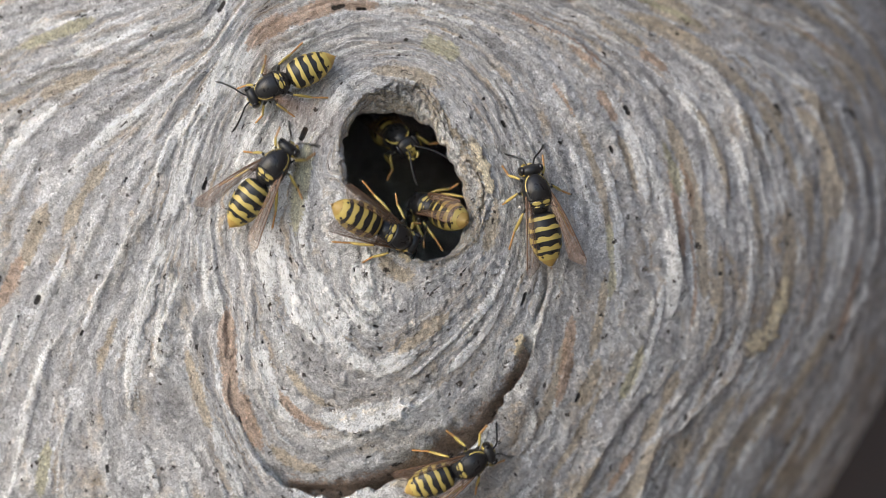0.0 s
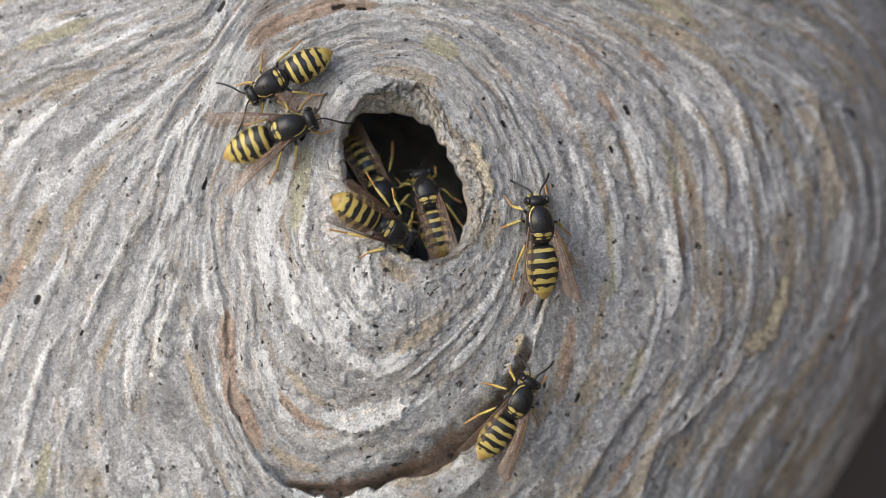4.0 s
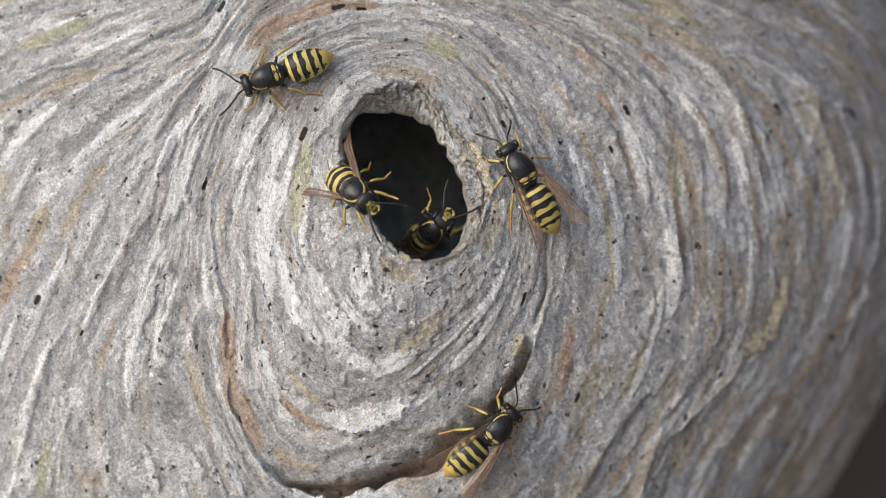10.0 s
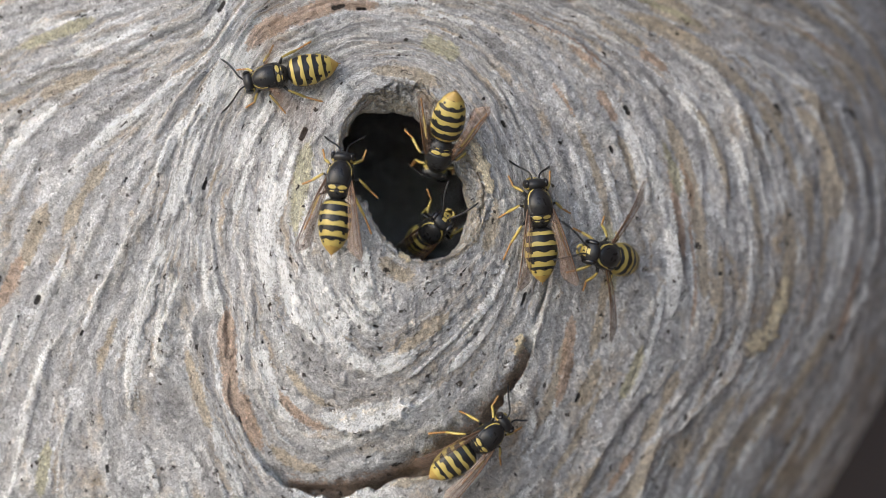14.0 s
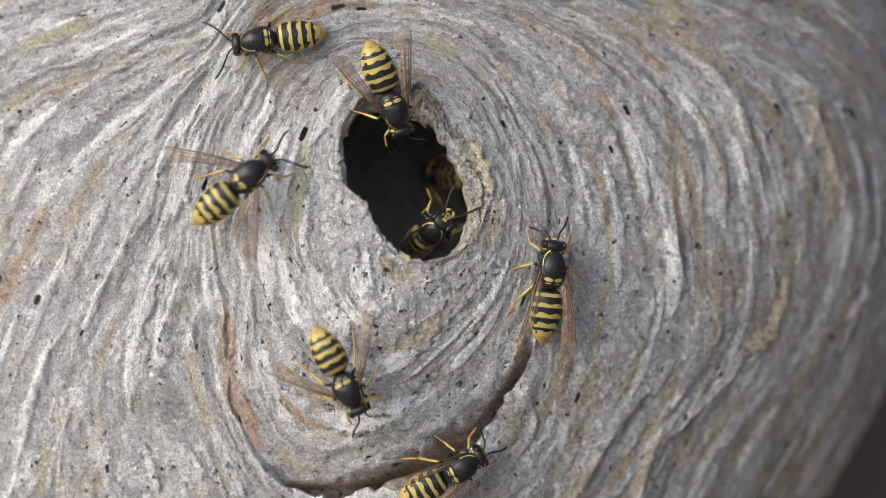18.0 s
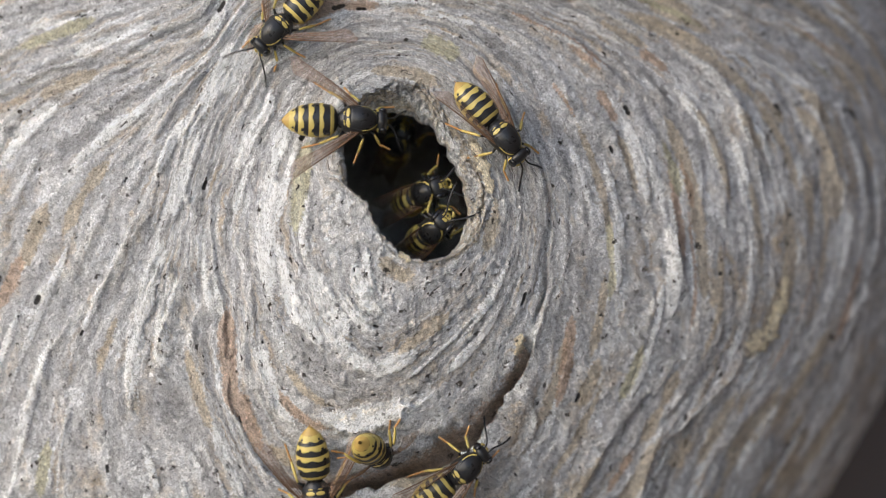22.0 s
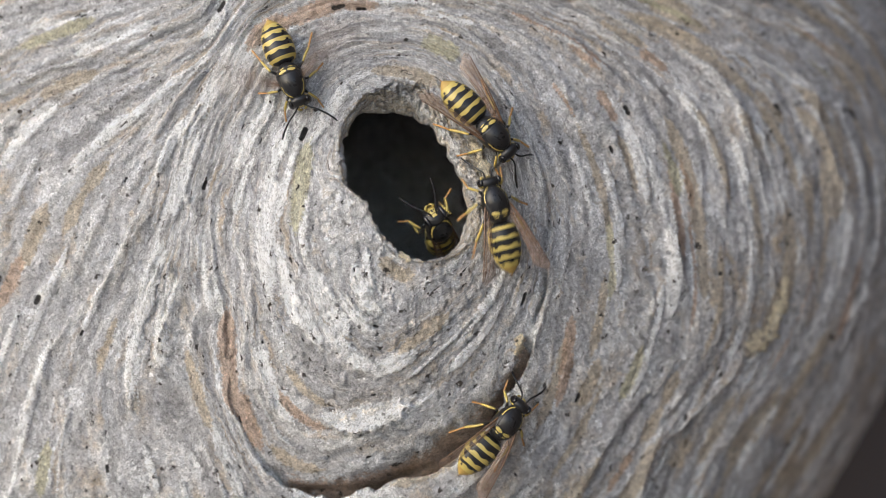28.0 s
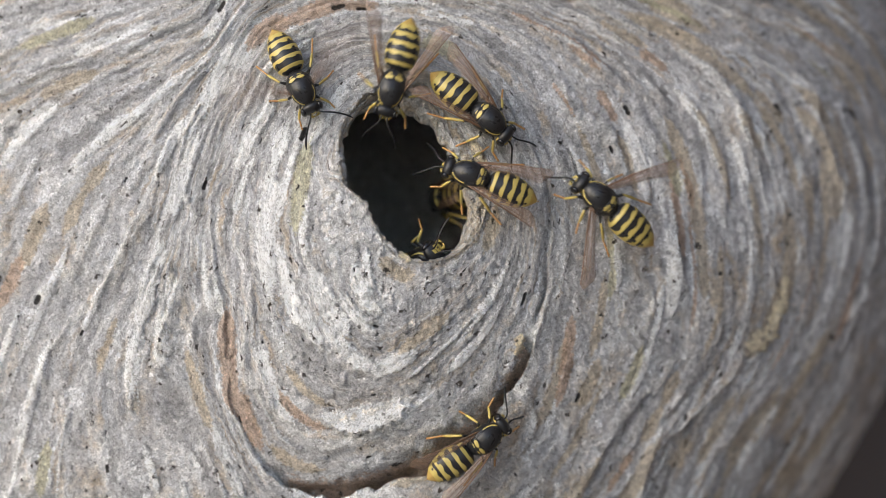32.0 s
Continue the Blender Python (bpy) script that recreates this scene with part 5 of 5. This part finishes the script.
    crawl(WASPS[9], [
        (0, 36.4, 57.8, 270, 0, 0, 18), (11.7, 25.0, 43.8, 280, 30, 0, 80), (11.93, 11.0, 35.4, 300, 16, 0, 85), (12, 21.3, 19.4, 300, 14, 0, 85),
        (12.07, 31.2, 5.8, 295, 14, 0, 85), (12.25, 32.6, 5.7, 290, 18, 0, 80), (12.37, 33.7, 0.1, 237, 14, 0, 80), (12.5, 34.7, -5.6, 185, 10, 0, 80),
        (12.7, 14.3, 2.6, 150, 6, 0, 80), (13, 21.8, -1.7, 160, 3, 0, 60), (13.5, 19.2, -1.7, 82, 1, 0, 30), (13.75, 20.1, -0.7, 120, 1, 0, 40),
        (14, 18.6, -0.4, 168, 1, 42, 62), (14.5, 18.6, -4.3, 232, 1, 0, 25), (14.67, 19.2, -1.4, 181, 2.5, 0, 47), (14.8, 19.9, 1.5, 130, 4, 0, 70),
        (15.2, 18.3, 23.4, 95, 20, 0, 80), (15.6, 14.8, 42.6, 100, 25, 0, 80), (16.1, -26.0, 39.6, 150, 27.5, 0, 80), (16.6, -66.8, 36.7, 200, 30, 0, 80),
        (16.9, -65.1, 23.2, 280, 27.5, 0, 80), (17.2, -63.5, 9.6, 360, 25, 0, 80), (17.5, -41.2, 7.4, 365, 14, 0, 80), (17.75, -31.3, 7.1, 380, 8, 0, 70),
        (18, -23.9, 9.0, 398, 2, 0, 52), (18.5, -14.3, 13.5, 402, 0, 0, 32), (18.75, -10.4, 10.9, 360, -2, -28, 28), (19, -10.0, 8.7, 334, -4, -48, 6),
        (19.4, -5.1, 7.5, 330, -14, -48, 6), (19.9, 3.9, 11.6, 265, -21, -40, 6), (20.4, 12.9, 15.6, 200, -28, -32, 6), (32, 12.9, 15.6, 200, -28, -32, 6)])
    crawl(WASPS[10], [
        (0, 12.9, 15.6, 200, -28, -32, 6), (15.2, 12.9, 15.6, 200, -28, -32, 6), (15.9, -6.8, 5.1, 180, -5, 10, 6), (16.2, -10.3, 4.0, 175, 0, 0, 40),
        (16.5, -15.9, 4.0, 176, 1, 0, 40), (17, -22.2, -4.6, 224, 0, 0, 22), (17.25, -20.4, -7.5, 290, 0, 0, 30), (17.5, -14.2, -8.2, 340, 0, 0, 28),
        (17.95, -12.3, -15.8, 301, 2, 0, 42), (18, -11.8, -17.2, 298, 2, 0, 42), (18.05, -11.6, -18.6, 296, 2, 0, 42), (18.25, -16.1, -20.8, 250, 1, 0, 30),
        (18.5, -18.7, -22.0, 215, 0, 0, 22), (18.7, -14.8, -25.2, 290, 0, 0, 22), (19, -5.0, -24.2, 364, 0, 0, 34), (19.5, -3.2, -23.7, 365, 0, 0, 30),
        (20, -2.8, -25.3, 300, 0, 0, 30), (20.5, -5.0, -26.4, 295, 0, 0, 26), (21, -9.4, -28.8, 266, 0, -20, 34), (21.5, -8.8, -27.1, 270, 0, -35, 30),
        (22, -9.4, -24.0, 300, 1, -68, 36), (22.27, -8.8, -23.4, 350, 0.5, -44, 33), (22.5, -9.8, -20.8, 400, 0, -20, 30), (23, -13.7, -21.5, 458, 1, -86, 42),
        (23.5, -18.5, -19.8, 500, 0, -15, 35), (24, -13.3, -22.1, 498, 0, -4, 38), (24.5, -12.5, -20.8, 495, 0, 0, 34), (25, -13.0, -21.2, 484, 0, 0, 34),
        (25.5, -12.2, -20.2, 475, 0, 0, 30), (26.5, -3.9, -15.0, 420, 0, 0, 25), (27.5, 3.4, -7.5, 420, 0, 0, 24), (27.75, 6.2, 0.1, 445, 0, 0, 20),
        (27.95, 6.2, 4.0, 462, 0, 0, 20), (28, 6.1, 5.5, 465, 0, 0, 20), (28.05, 6.0, 6.5, 472, 0, 0, 20), (28.25, 5.5, 8.3, 510, 0, -5, 20),
        (28.5, 2.2, 8.8, 540, -1, -19, 16), (28.95, 0.6, 6.6, 550, -4, -48, 6), (29, 0.3, 6.5, 550, -4, -48, 6), (29.05, -0.1, 6.5, 550, -5, -48, 6),
        (29.4, -4.0, 6.0, 550, -12, -40, 6), (30.2, 12.9, 15.6, 560, -28, -32, 6), (32, 12.9, 15.6, 560, -28, -32, 6)])
    crawl(WASPS[11], [
        (0, -1.6, 27.1, 60, -28, -32, 6), (12.3, -1.6, 27.1, 60, -28, -32, 6), (13, -5.5, 17.6, 62, -8, 68, 6), (13.5, 1.7, 18.1, 25, 0, 0, 22),
        (13.75, 2.0, 16.3, -40, 0, -10, 22), (14, -0.3, 13.6, -102, -2, -48, 20), (14.3, -3.9, 15.0, -160, -6, -16, 6), (14.5, -6.5, 16.5, -178, -6, 0, 6),
        (14.87, -4.9, 15.6, -259, -5.5, 0, 6), (15.2, -3.2, 14.6, -340, -5, 0, 6), (15.8, 2.6, 15.5, -270, 0, 0, 20), (16.2, 3.3, 15.6, -190, 0, 0, 20),
        (16.5, 0.4, 13.2, -155, -1, -16, 20), (17, -2.9, 10.2, -148, -4, -40, 6), (17.5, -2.9, 9.2, -195, -14, -48, 6), (18, 0.9, 9.2, -210, -26, -72, 4),
        (18.5, -0.3, 18.2, -255, -27, -52, 5), (19, -1.6, 27.1, -300, -28, -32, 6), (20.2, -1.6, 27.1, -300, -28, -32, 6), (20.7, -4.8, 16.4, -300, -18, 76, 4),
        (24.4, -4.8, 16.4, -300, -18, 76, 4), (25.4, -1.6, 27.1, -300, -28, -32, 6), (28.6, -1.6, 27.1, -300, -28, -32, 6), (28.97, 0.7, 17.1, -235, -29, -56, 5),
        (29.3, 2.4, 7.0, -170, -20, -80, 4), (32, 2.4, 7.0, -175, -20, -80, 4)])
    crawl(WASPS[12], [
        (0, -10.0, 55.1, 270, 0, 0, 18), (23.2, -12.6, 40.6, 290, 20, 0, 80), (23.35, -10.2, 32.7, 250, 8, 0, 60), (23.5, -10.0, 25.3, 280, 1, 0, 40),
        (23.7, -6.8, 24.9, 330, 1, 0, 36), (24, -1.7, 22.4, 322, 1, 0, 34), (24.3, -5.2, 18.0, 275, 1, -8, 30), (24.5, -6.2, 12.8, 265, -1, -32, 26),
        (24.7, -6.6, 11.5, 262, -9, -72, 6), (24.95, -12.5, 12.0, 260, -22, -60, 4), (26.5, 7.5, -4.1, 240, -28, -32, 6), (32, 7.5, -4.1, 240, -28, -32, 6)])
    crawl(WASPS[13], [
        (0, 16.4, 57.6, 270, 0, 0, 18), (22.7, 14.8, 44.0, 260, 25, 0, 80), (22.9, 12.2, 36.9, 242, 18, 0, 85), (23, 4.7, 25.7, 242, 16, 0, 85),
        (23.08, 1.1, 20.0, 245, 15, 0, 85), (23.2, 0.4, 18.0, 250, 14, 0, 85), (23.5, 2.2, 5.6, 240, 8, 0, 85), (23.6, 4.2, 7.0, 169, 4.5, 0, 57),
        (23.7, 6.2, 8.3, 98, 1, 0, 30), (24, 3.9, 9.2, 152, 1, 0, 48), (24.5, 0.8, 10.8, 155, 0, -6, 34), (25, -0.6, 8.9, 186, -3, -28, 20),
        (25.5, -3.3, 10.8, 166, -5, -24, 6), (26.1, -5.1, 10.5, 180, -13, -48, 6), (27, -23.6, 16.7, 120, -28, -32, 6), (32, -23.6, 16.7, 120, -28, -32, 6)])
    crawl(WASPS[14], [
        (0, 24.3, 60.8, 270, 0, 0, 18), (24.1, 14.9, 47.6, 250, 25, 0, 80), (24.3, 0.4, 32.6, 240, 3, 0, 40), (24.5, 1.2, 26.9, 265, 0, 0, 25),
        (24.7, -1.7, 23.9, 255, 0, -4, 26), (24.95, -4.0, 17.4, 246, -1, -32, 28), (25, -4.5, 16.5, 240, -2, -35, 26), (25.05, -4.9, 15.9, 236, -3, -35, 24),
        (25.3, -7.6, 14.3, 235, -6, -40, 6), (25.6, -8.8, 12.3, 240, -12, -48, 6), (26.07, -3.6, 2.5, 320, -20, -40, 6), (26.5, 1.7, -7.3, 400, -28, -32, 6),
        (32, 1.7, -7.3, 400, -28, -32, 6)])
    crawl(WASPS[15], [
        (0, 98.5, 47.8, 180, 0, 0, 18), (28.5, 82.1, 38.6, 190, 50, 0, 80), (28.8, 44.5, 17.5, 215, 20, 0, 80), (28.9, 29.6, 0.8, 190, 12, 0, 80),
        (29, 11.2, -7.2, 108, 4, 30, 78), (29.25, 16.8, 0.8, 80, 6, 0, 70), (29.5, 20.4, 8.8, 92, 1, 0, 26), (30, 15.2, 23.1, 108, 0, 0, 22),
        (30.5, 11.7, 24.0, 145, 0, 0, 34), (31, 8.3, 31.5, 130, 0, 0, 30), (31.25, 5.5, 32.2, 170, 0, 0, 35), (31.5, 2.0, 28.8, 200, 0, 0, 40),
        (31.75, -2.5, 24.7, 235, 0, 0, 30), (32, -6.4, 20.2, 255, 0, -8, 26)])
    crawl(WASPS[16], [
        (0, 98.5, -5.2, 180, 0, 0, 18), (30, 82.1, -12.3, 180, 50, 0, 80), (30.3, 39.2, -2.7, 150, 25, 0, 80), (30.5, 21.7, 3.6, 118, 10, 0, 80),
        (30.75, 21.1, 8.8, 112, 3, 0, 50), (31, 19.8, 10.9, 108, 1, 0, 32), (31.25, 17.1, 11.6, 130, 2, 0, 50), (31.5, 13.4, 9.4, 155, 2, 0, 62),
        (31.75, 6.9, 9.4, 160, 1, 0, 40), (32, 3.3, 9.0, 160, 0, -6, 16)])
    crawl(WASPS[17], [
        (0, 103.0, -22.9, 180, 0, 0, 18), (30.5, 86.0, -24.6, 150, 50, 0, 80), (30.8, 47.2, -12.7, 145, 25, 0, 80), (30.92, 39.3, -8.6, 142, 14, 0, 80),
        (31, 34.3, -5.5, 142, 12, 0, 80), (31.08, 31.4, -2.4, 130, 9, 0, 80), (31.25, 31.1, 0.1, 115, 4, 0, 50), (31.5, 29.9, 3.0, 97, 1, 0, 24),
        (31.75, 24.5, 5.2, 120, 2, 0, 50), (32, 19.3, 6.4, 142, 2, 0, 60)])


motions()
